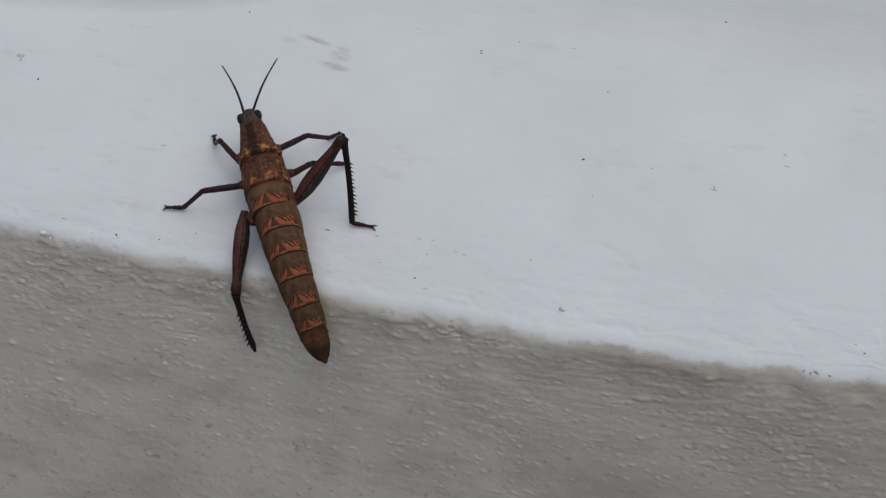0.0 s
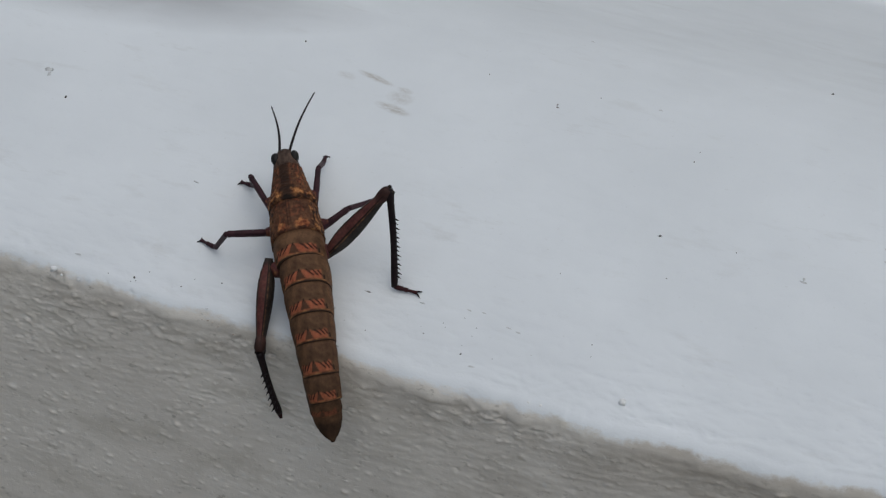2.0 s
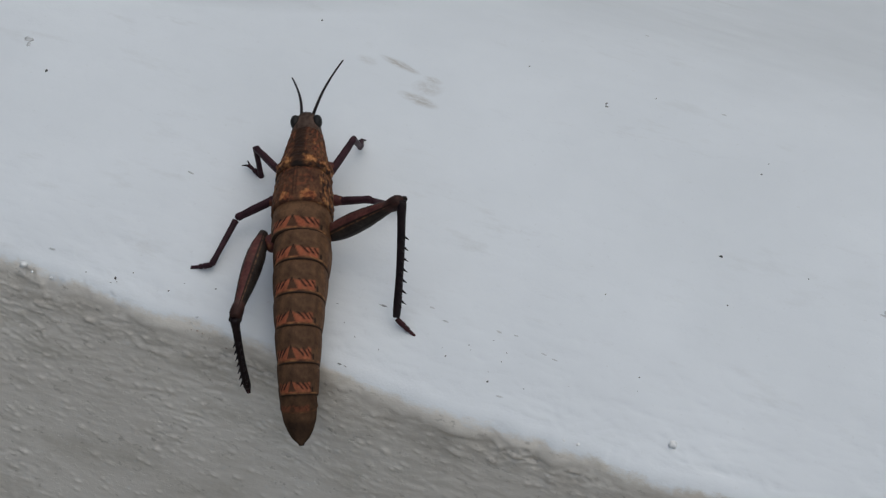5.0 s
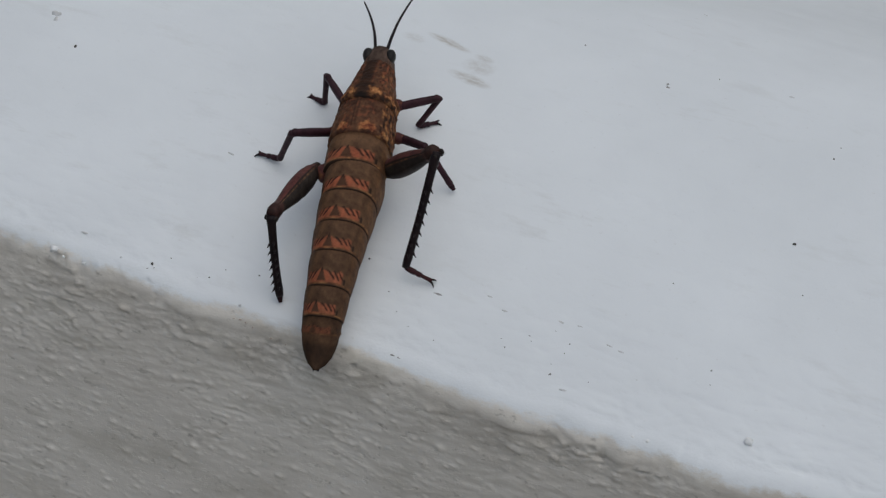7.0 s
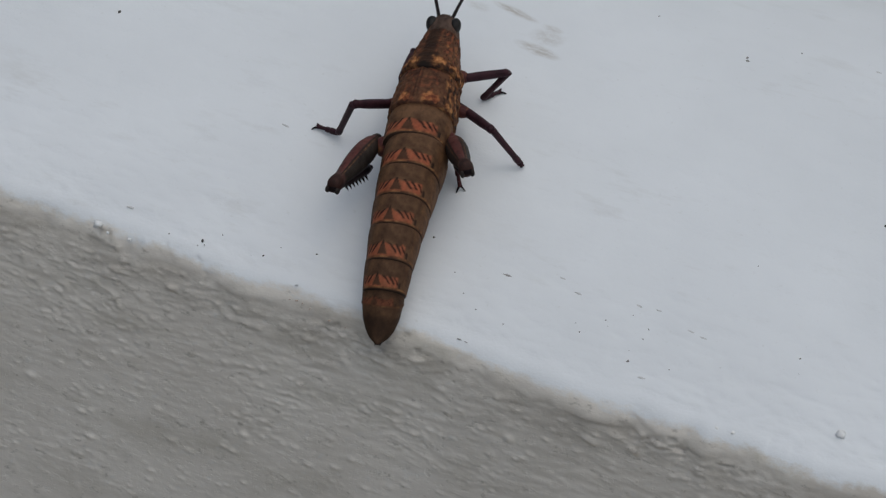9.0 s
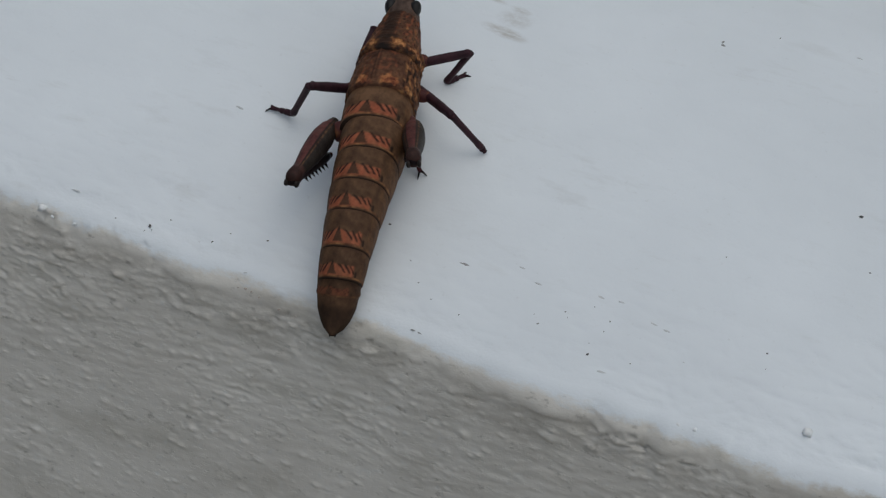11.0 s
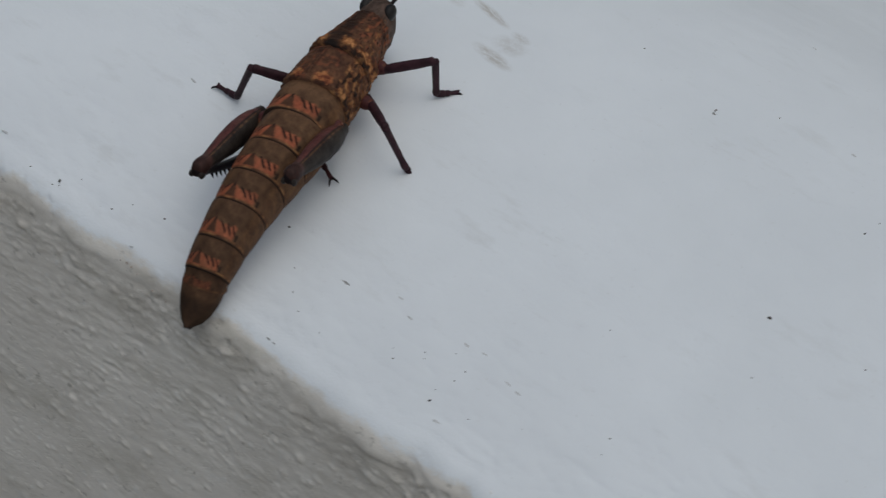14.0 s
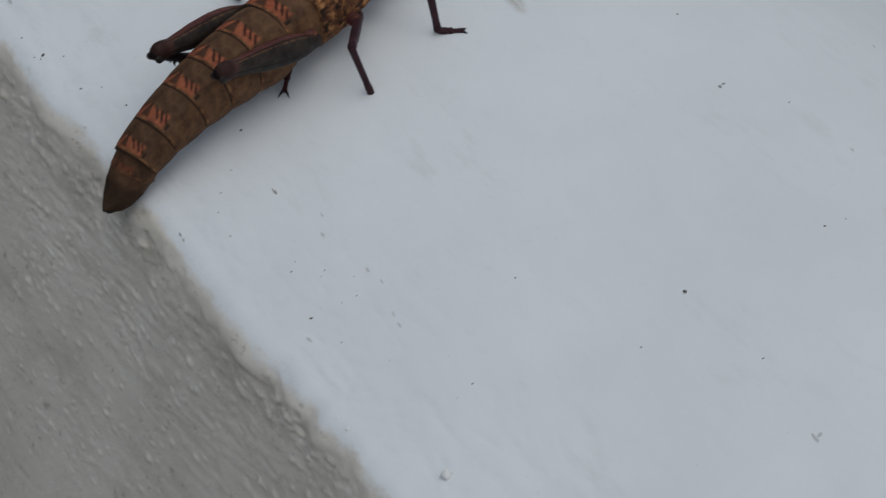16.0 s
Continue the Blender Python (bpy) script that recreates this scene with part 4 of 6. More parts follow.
    walk(segments[5], [
        (0, pose(0.00263, -0.04413, 0.00309, 55.8, -0.0, 11.0)),
        (0.5, pose(0.00351, -0.04435, 0.00297, 55.6, -0.0, 14.6)),
        (1, pose(0.00218, -0.04473, 0.00255, 56.7, -0.0, 9.0)),
        (1.5, pose(0.00114, -0.04451, 0.00177, 59.7, -0.0, 4.8)),
        (2, pose(0.00071, -0.04439, 0.00147, 61.0, -0.0, 3.0)),
        (2.5, pose(-0.00023, -0.04409, 0.00116, 62.5, -0.0, -1.0)),
        (3, pose(-0.00003, -0.04417, 0.00091, 63.2, -0.0, -0.1)),
        (5.5, pose(0.00109, -0.04517, 0.00455, 49.3, -0.0, 4.4)),
        (6, pose(0.00141, -0.04512, 0.00525, 46.9, -0.0, 5.7)),
        (6.5, pose(-0.00000, -0.04523, 0.00641, 42.7, -0.0, -0.0)),
        (7, pose(-0.00014, -0.04453, 0.00729, 40.4, -0.0, -0.6)),
        (7.5, pose(-0.00000, -0.04435, 0.00746, 40.0, -0.0, -0.0)),
        (8, pose(0.00034, -0.04386, 0.00761, 40.1, -0.0, 1.4)),
        (8.5, pose(0.00067, -0.04273, 0.00750, 42.1, -0.0, 2.9)),
        (9, pose(0.00020, -0.04227, 0.00721, 43.9, -0.0, 0.9)),
        (11.5, pose(-0.00020, -0.04220, 0.00653, 46.7, -0.0, -0.9)),
        (12.5, pose(-0.00020, -0.04220, 0.00653, 46.7, -0.0, -0.9)),
        (13.5, pose(-0.00020, -0.04220, 0.00653, 46.7, -0.0, -0.9)),
        (14.5, pose(-0.00020, -0.04220, 0.00653, 46.7, -0.0, -0.9)),
        (16, pose(-0.00020, -0.04220, 0.00653, 46.7, -0.0, -0.9)),
    ])
    walk(legs['LF_femur'], [
        (0, pose(-0.00542, 0.00745, 0.00640, -4.2, 0.0, 22.5)),
        (0.5, pose(-0.00550, 0.00759, 0.00640, -1.3, 0.0, 27.1)),
        (1, pose(-0.00548, 0.00760, 0.00640, -0.3, 0.0, 22.4)),
        (1.5, pose(-0.00552, 0.00781, 0.00642, 2.7, 0.0, 16.4)),
        (2, pose(-0.00548, 0.00762, 0.00642, 5.5, 0.0, 19.7)),
        (2.5, pose(-0.00523, 0.00712, 0.00636, 7.8, 0.0, 31.1)),
        (3, pose(-0.00515, 0.00690, 0.00633, 7.0, 0.0, 26.2)),
        (5.5, pose(-0.00523, 0.00721, 0.00642, -3.9, 0.0, 40.8)),
        (6, pose(-0.00518, 0.00719, 0.00645, -10.1, 0.0, 46.6)),
        (6.5, pose(-0.00531, 0.00736, 0.00643, -18.5, 0.0, 66.4)),
        (7, pose(-0.00477, 0.00658, 0.00624, 8.9, 0.0, 37.5)),
        (7.5, pose(-0.00509, 0.00688, 0.00639, 1.3, 0.0, 30.5)),
        (8, pose(-0.00527, 0.00706, 0.00645, -8.1, 0.0, 20.4)),
        (8.5, pose(-0.00541, 0.00793, 0.00618, -22.8, 0.0, 1.2)),
        (9, pose(-0.00539, 0.00760, 0.00634, -16.9, 0.0, -1.5)),
        (11.5, pose(-0.00540, 0.00741, 0.00640, -2.9, 0.0, -4.5)),
        (12.5, pose(-0.00541, 0.00729, 0.00640, 1.5, 0.0, -5.0)),
        (13.5, pose(-0.00542, 0.00716, 0.00638, 3.6, 0.0, -5.6)),
        (14.5, pose(-0.00542, 0.00717, 0.00638, 4.6, 0.0, -5.8)),
        (16, pose(-0.00542, 0.00717, 0.00638, 4.9, 0.0, -5.9)),
    ])
    walk(legs['LF_tibia'], [
        (0, pose(-0.00847, 0.01482, 0.00581, -54.2, 0.3, 18.8)),
        (0.5, pose(-0.00914, 0.01471, 0.00622, -56.8, -1.5, 21.6)),
        (1, pose(-0.00853, 0.01500, 0.00636, -57.1, 3.8, 19.4)),
        (1.5, pose(-0.00778, 0.01548, 0.00679, -58.4, 4.5, 15.7)),
        (2, pose(-0.00816, 0.01512, 0.00719, -68.7, -5.5, 15.7)),
        (2.5, pose(-0.00932, 0.01391, 0.00744, -79.2, -1.4, 23.8)),
        (3, pose(-0.00866, 0.01402, 0.00730, -82.6, -0.9, 20.8)),
        (5.5, pose(-0.01045, 0.01325, 0.00587, -117.6, 9.6, 31.6)),
        (6, pose(-0.01090, 0.01261, 0.00505, -133.0, 20.3, 35.0)),
        (6.5, pose(-0.01226, 0.01040, 0.00390, -128.8, 27.7, 44.7)),
        (7, pose(-0.00958, 0.01285, 0.00747, -88.7, 7.7, 29.5)),
        (7.25, pose(-0.00937, 0.01331, 0.00702, -115.3, -19.5, 13.7)),
        (7.5, pose(-0.00915, 0.01377, 0.00657, -142.0, -50.8, 11.2)),
        (8, pose(-0.00804, 0.01448, 0.00533, -154.2, -54.8, 11.0)),
        (8.5, pose(-0.00557, 0.01530, 0.00308, 168.7, -73.9, 23.1)),
        (9, pose(-0.00519, 0.01525, 0.00401, -173.1, -40.8, 4.5)),
        (11.5, pose(-0.00477, 0.01537, 0.00599, -159.2, -18.4, -1.1)),
        (12.5, pose(-0.00471, 0.01526, 0.00661, -155.1, -11.0, -0.8)),
        (13.5, pose(-0.00465, 0.01511, 0.00689, -152.6, -8.4, -0.8)),
        (14.5, pose(-0.00462, 0.01510, 0.00702, -151.9, -8.9, -1.2)),
        (16, pose(-0.00460, 0.01510, 0.00707, -151.9, -8.3, -1.2)),
    ])
    walk(legs['LF_tarsus'], [
        (0, pose(-0.00992, 0.01896, -0.00029, -24.9, -0.0, -1.5)),
        (0.5, pose(-0.01050, 0.01860, -0.00006, -19.6, -0.0, -2.3)),
        (1, pose(-0.01028, 0.01871, 0.00007, -22.9, 0.0, 0.7)),
        (1.5, pose(-0.00933, 0.01913, 0.00042, -27.9, -0.0, -9.2)),
        (2, pose(-0.00824, 0.01793, 0.00022, -20.1, -0.0, 45.3)),
        (2.5, pose(-0.00972, 0.01528, 0.00007, -10.1, -0.0, 56.1)),
        (3, pose(-0.00890, 0.01496, -0.00015, -8.2, -0.0, 56.2)),
        (5.5, pose(-0.00957, 0.00970, -0.00069, 20.6, -0.0, 50.4)),
        (6, pose(-0.00952, 0.00732, -0.00010, 5.3, -0.0, 50.8)),
        (6.5, pose(-0.01089, 0.00515, -0.00129, 21.0, -0.0, 118.5)),
        (6.75, pose(-0.01147, 0.00784, -0.00116, 7.3, 3.4, 99.5)),
        (7, pose(-0.01054, 0.01251, 0.00003, -11.1, -0.0, 56.6)),
        (7.25, pose(-0.00641, 0.01073, 0.00062, -10.8, -0.1, 16.7)),
        (7.5, pose(-0.00450, 0.00865, 0.00365, -10.6, -0.0, -23.2)),
        (7.75, pose(-0.00445, 0.00841, 0.00404, -8.8, 0.1, -21.1)),
        (8, pose(-0.00412, 0.00835, 0.00345, -7.2, -0.0, -16.7)),
        (8.5, pose(-0.00398, 0.00797, 0.00349, -7.2, -0.0, -13.3)),
        (9, pose(-0.00401, 0.00786, 0.00332, -5.7, -0.0, -13.2)),
        (11.5, pose(-0.00407, 0.00834, 0.00345, -6.0, -0.0, -16.9)),
        (12.5, pose(-0.00421, 0.00844, 0.00350, -7.6, -0.0, -18.1)),
        (13.5, pose(-0.00424, 0.00843, 0.00347, -7.5, -0.0, -17.9)),
        (14.5, pose(-0.00420, 0.00846, 0.00353, -8.7, 0.0, -18.4)),
        (16, pose(-0.00422, 0.00846, 0.00358, -9.4, -0.0, -18.9)),
    ])
    walk(legs['LM_femur'], [
        (0, pose(-0.00624, -0.00120, 0.00677, 8.9, 0.0, 88.5)),
        (0.5, pose(-0.00635, -0.00120, 0.00679, 14.4, 0.0, 88.6)),
        (1, pose(-0.00647, -0.00120, 0.00682, 15.3, 0.0, 88.7)),
        (1.5, pose(-0.00652, -0.00120, 0.00683, 15.8, 0.0, 89.9)),
        (2, pose(-0.00617, -0.00119, 0.00673, 16.5, 0.0, 93.1)),
        (2.5, pose(-0.00626, -0.00117, 0.00675, 18.4, 0.0, 103.6)),
        (3, pose(-0.00616, -0.00113, 0.00671, 19.6, 0.0, 106.0)),
        (3.75, pose(-0.00511, -0.00086, 0.00667, 5.8, 0.0, 104.9)),
        (4, pose(-0.00488, -0.00081, 0.00679, 0.5, 0.0, 104.5)),
        (4.25, pose(-0.00472, -0.00078, 0.00695, -5.1, 0.0, 104.0)),
        (4.5, pose(-0.00466, -0.00078, 0.00714, -10.9, 0.0, 103.6)),
        (4.75, pose(-0.00470, -0.00080, 0.00732, -16.7, 0.0, 103.1)),
        (5, pose(-0.00483, -0.00085, 0.00747, -22.5, 0.0, 102.6)),
        (5.5, pose(-0.00529, -0.00097, 0.00755, -33.4, 0.0, 101.6)),
        (6, pose(-0.00497, -0.00102, 0.00787, -36.6, 0.0, 97.1)),
        (6.25, pose(-0.00371, -0.00053, 0.00700, -4.2, 0.0, 103.9)),
        (6.5, pose(-0.00526, -0.00079, 0.00620, 26.3, 0.0, 109.6)),
        (7, pose(-0.00592, -0.00082, 0.00646, 28.9, 0.0, 128.3)),
        (7.5, pose(-0.00606, -0.00088, 0.00656, 27.4, 0.0, 132.9)),
        (8, pose(-0.00591, -0.00068, 0.00640, 29.4, 0.0, 136.7)),
        (8.5, pose(-0.00614, -0.00093, 0.00659, 29.7, 0.0, 136.2)),
        (9, pose(-0.00590, -0.00073, 0.00640, 30.4, 0.0, 133.3)),
        (11.5, pose(-0.00568, -0.00060, 0.00622, 31.8, 0.0, 129.9)),
        (12.5, pose(-0.00569, -0.00063, 0.00628, 29.7, 0.0, 128.9)),
        (13.5, pose(-0.00539, -0.00051, 0.00608, 30.6, 0.0, 124.6)),
        (14.5, pose(-0.00461, -0.00014, 0.00564, 29.2, 0.0, 120.7)),
        (16, pose(-0.00536, -0.00066, 0.00612, 30.1, 0.0, 117.7)),
    ])
    walk(legs['LM_tibia'], [
        (0, pose(-0.01572, -0.00095, 0.00826, -52.5, -3.8, 73.2)),
        (0.5, pose(-0.01565, -0.00098, 0.00917, -62.8, -17.9, 66.6)),
        (1, pose(-0.01573, -0.00099, 0.00935, -63.6, -13.8, 68.4)),
        (1.5, pose(-0.01576, -0.00119, 0.00945, -65.0, -12.9, 69.8)),
        (2, pose(-0.01536, -0.00168, 0.00946, -65.1, -14.5, 70.9)),
        (2.5, pose(-0.01511, -0.00331, 0.00978, -67.5, -7.6, 82.8)),
        (3, pose(-0.01486, -0.00362, 0.00993, -67.0, -4.9, 85.8)),
        (4.25, pose(-0.01400, -0.00310, 0.00610, -79.0, 42.5, 73.4)),
        (5.5, pose(-0.01314, -0.00258, 0.00226, -164.6, 72.0, -12.4)),
        (6, pose(-0.01262, -0.00198, 0.00215, -161.5, 70.0, -10.3)),
        (6.25, pose(-0.01300, -0.00283, 0.00630, -85.3, 33.0, 64.4)),
        (6.5, pose(-0.01337, -0.00368, 0.01045, -72.1, -20.1, 74.9)),
        (7, pose(-0.01251, -0.00603, 0.01110, -71.1, -12.4, 96.3)),
        (7.5, pose(-0.01230, -0.00669, 0.01098, -71.1, -12.7, 101.4)),
        (8, pose(-0.01165, -0.00677, 0.01111, -68.9, -13.2, 102.7)),
        (8.5, pose(-0.01191, -0.00695, 0.01134, -71.9, -12.6, 103.5)),
        (9, pose(-0.01193, -0.00641, 0.01126, -71.8, -12.9, 99.1)),
        (11.5, pose(-0.01194, -0.00584, 0.01128, -68.7, -14.9, 93.1)),
        (12.5, pose(-0.01218, -0.00586, 0.01104, -71.9, -15.7, 92.6)),
        (13.5, pose(-0.01219, -0.00520, 0.01097, -67.5, -11.9, 90.8)),
        (14.5, pose(-0.01182, -0.00442, 0.01032, -63.0, -6.1, 90.0)),
        (16, pose(-0.01272, -0.00452, 0.01093, -67.9, -7.4, 89.0)),
    ])
    walk(legs['LM_tarsus'], [
        (0, pose(-0.02170, 0.00142, -0.00007, -8.7, -0.0, 64.8)),
        (0.5, pose(-0.01892, 0.00357, 0.00026, -12.4, -0.0, 47.8)),
        (1, pose(-0.01926, 0.00283, 0.00019, -11.1, -0.0, 37.5)),
        (1.5, pose(-0.01920, 0.00235, 0.00015, -11.1, -0.0, 34.7)),
        (2, pose(-0.01876, 0.00203, 0.00022, -12.8, -0.0, 41.0)),
        (2.5, pose(-0.01894, -0.00153, 0.00014, -4.7, -0.0, 58.0)),
        (3, pose(-0.01891, -0.00250, 0.00028, -8.8, 0.0, 54.8)),
        (3.5, pose(-0.01853, -0.00416, -0.00057, -14.1, -0.5, 56.7)),
        (3.75, pose(-0.01827, -0.00558, -0.00116, -16.3, -0.9, 58.8)),
        (4, pose(-0.01803, -0.00742, -0.00157, -18.5, -1.3, 61.9)),
        (4.25, pose(-0.01792, -0.00922, -0.00152, -20.4, -1.6, 65.6)),
        (4.5, pose(-0.01796, -0.01058, -0.00104, -21.9, -1.6, 69.2)),
        (4.75, pose(-0.01807, -0.01156, -0.00027, -23.1, -1.6, 73.0)),
        (5, pose(-0.01817, -0.01211, 0.00068, -24.1, -1.2, 77.5)),
        (5.5, pose(-0.01792, -0.01192, 0.00140, -24.8, 0.0, 85.6)),
        (6, pose(-0.01749, -0.01124, 0.00100, -22.1, -0.0, 90.7)),
        (6.25, pose(-0.01625, -0.00761, -0.00250, -12.3, -0.8, 81.4)),
        (6.5, pose(-0.01561, 0.00048, 0.00104, -6.1, -0.0, 71.2)),
        (6.75, pose(-0.01614, -0.00120, 0.00160, -8.3, -0.1, 68.2)),
        (7, pose(-0.01614, -0.00427, 0.00138, -11.0, -0.0, 67.6)),
        (7.5, pose(-0.01607, -0.00522, 0.00127, -6.0, 0.0, 72.1)),
        (8, pose(-0.01583, -0.00542, 0.00154, -8.2, -0.0, 69.2)),
        (8.5, pose(-0.01560, -0.00559, 0.00158, -10.7, -0.0, 67.0)),
        (9, pose(-0.01553, -0.00473, 0.00151, -10.6, -0.0, 65.6)),
        (11.5, pose(-0.01589, -0.00353, 0.00180, -10.1, 0.0, 67.3)),
        (12.5, pose(-0.01557, -0.00330, 0.00140, -4.8, -0.0, 71.4)),
        (13.5, pose(-0.01624, -0.00325, 0.00146, -7.2, -0.0, 71.2)),
        (14.5, pose(-0.01660, -0.00342, 0.00100, -0.8, -0.0, 73.3)),
        (16, pose(-0.01666, -0.00320, 0.00126, -5.4, -0.0, 77.6)),
    ])
    walk(legs['LH_femur'], [
        (0, pose(-0.00732, -0.01207, 0.00776, -30.6, -0.0, 155.9)),
        (0.5, pose(-0.00728, -0.01200, 0.00781, -32.4, 0.0, 158.6)),
        (1, pose(-0.00746, -0.01236, 0.00756, -31.1, -0.0, 160.8)),
        (1.5, pose(-0.00731, -0.01205, 0.00777, -32.0, -0.0, 160.8)),
        (2, pose(-0.00720, -0.01180, 0.00795, -31.6, -0.0, 162.1)),
        (2.5, pose(-0.00736, -0.01217, 0.00771, -21.9, -0.0, 167.6)),
        (3, pose(-0.00731, -0.01201, 0.00778, -21.2, -0.0, 170.2)),
        (4.25, pose(-0.00743, -0.01214, 0.00803, -14.0, 0.0, 169.8)),
        (4.5, pose(-0.00745, -0.01214, 0.00804, -10.8, 0.0, 169.3)),
        (4.75, pose(-0.00747, -0.01217, 0.00802, -6.8, 0.0, 168.6)),
        (5, pose(-0.00750, -0.01229, 0.00796, -1.3, 0.0, 167.5)),
        (5.25, pose(-0.00757, -0.01259, 0.00791, 5.2, 0.0, 166.0)),
        (5.5, pose(-0.00769, -0.01307, 0.00795, 11.6, -0.0, 164.4)),
        (6, pose(-0.00707, -0.01158, 0.00746, 24.2, -0.0, 157.7)),
        (6.5, pose(-0.00727, -0.01196, 0.00767, 21.9, -0.0, 160.9)),
        (7, pose(-0.00748, -0.01254, 0.00791, 20.2, -0.0, 166.8)),
        (7.5, pose(-0.00735, -0.01213, 0.00774, 19.7, -0.0, 167.8)),
        (8, pose(-0.00740, -0.01234, 0.00782, 19.8, -0.0, 170.1)),
        (8.3, pose(-0.00740, -0.01234, 0.00782, 19.8, -0.0, 170.1)),
        (8.5, pose(-0.00717, -0.01196, 0.00734, 60.2, -0.0, 140.5)),
        (8.7, pose(-0.00731, -0.01199, 0.00769, 21.0, -0.0, 168.9)),
        (9, pose(-0.00731, -0.01199, 0.00769, 21.0, -0.0, 168.9)),
        (11.5, pose(-0.00732, -0.01204, 0.00771, 14.0, -0.0, 172.7)),
        (12.5, pose(-0.00736, -0.01226, 0.00776, 10.7, 0.0, 175.1)),
        (13.5, pose(-0.00737, -0.01238, 0.00779, 12.2, -0.0, 177.7)),
        (14.5, pose(-0.00734, -0.01205, 0.00772, 13.8, -0.0, -178.2)),
        (16, pose(-0.00734, -0.01195, 0.00769, 14.4, 0.0, -176.7)),
    ])
    walk(legs['LH_tibia'], [
        (0, pose(-0.01405, -0.02711, -0.00197, -71.8, 18.8, 144.3)),
        (0.5, pose(-0.01317, -0.02705, -0.00244, -71.6, 17.3, 147.2)),
        (1, pose(-0.01285, -0.02785, -0.00231, -72.1, 14.1, 152.1)),
        (1.5, pose(-0.01266, -0.02738, -0.00236, -71.5, 17.6, 149.4)),
        (2, pose(-0.01220, -0.02732, -0.00208, -71.4, 20.0, 149.2)),
        (2.5, pose(-0.01117, -0.02951, 0.00056, -68.4, 13.2, 162.2)),
        (3, pose(-0.01034, -0.02959, 0.00084, -66.7, 10.6, 166.0)),
        (5.5, pose(-0.01273, -0.03112, 0.01180, -79.1, 7.7, 166.0)),
        (6, pose(-0.01368, -0.02774, 0.01530, -92.1, 12.0, 163.2)),
        (6.5, pose(-0.01309, -0.02873, 0.01481, -78.0, 11.6, 165.6)),
        (7, pose(-0.01159, -0.03002, 0.01452, -67.8, 9.9, 170.4)),
        (7.5, pose(-0.01115, -0.02974, 0.01420, -62.7, 10.1, 171.5)),
        (8, pose(-0.01048, -0.03007, 0.01432, -64.5, 8.7, 173.3)),
        (8.3, pose(-0.01048, -0.03007, 0.01432, -64.5, 8.7, 173.3)),
        (8.4, pose(-0.01185, -0.02468, 0.01913, -90.6, 3.2, 162.8)),
        (8.5, pose(-0.01322, -0.01930, 0.02394, -112.0, 16.9, 180.0)),
        (8.6, pose(-0.01198, -0.02441, 0.01925, -122.3, 31.1, -168.7)),
        (8.7, pose(-0.01074, -0.02952, 0.01455, -145.9, 8.6, 172.3)),
        (9, pose(-0.01074, -0.02952, 0.01455, -145.9, 8.6, 172.3)),
        (11.5, pose(-0.00967, -0.03046, 0.01236, -152.1, 10.5, 175.4)),
        (12.5, pose(-0.00897, -0.03100, 0.01130, -154.9, 6.1, 176.2)),
        (13.5, pose(-0.00813, -0.03107, 0.01185, -147.6, -1.0, 177.5)),
        (14.5, pose(-0.00676, -0.03063, 0.01228, -144.5, -4.5, -179.3)),
        (16, pose(-0.00628, -0.03045, 0.01246, -143.3, -5.7, -178.2)),
    ])
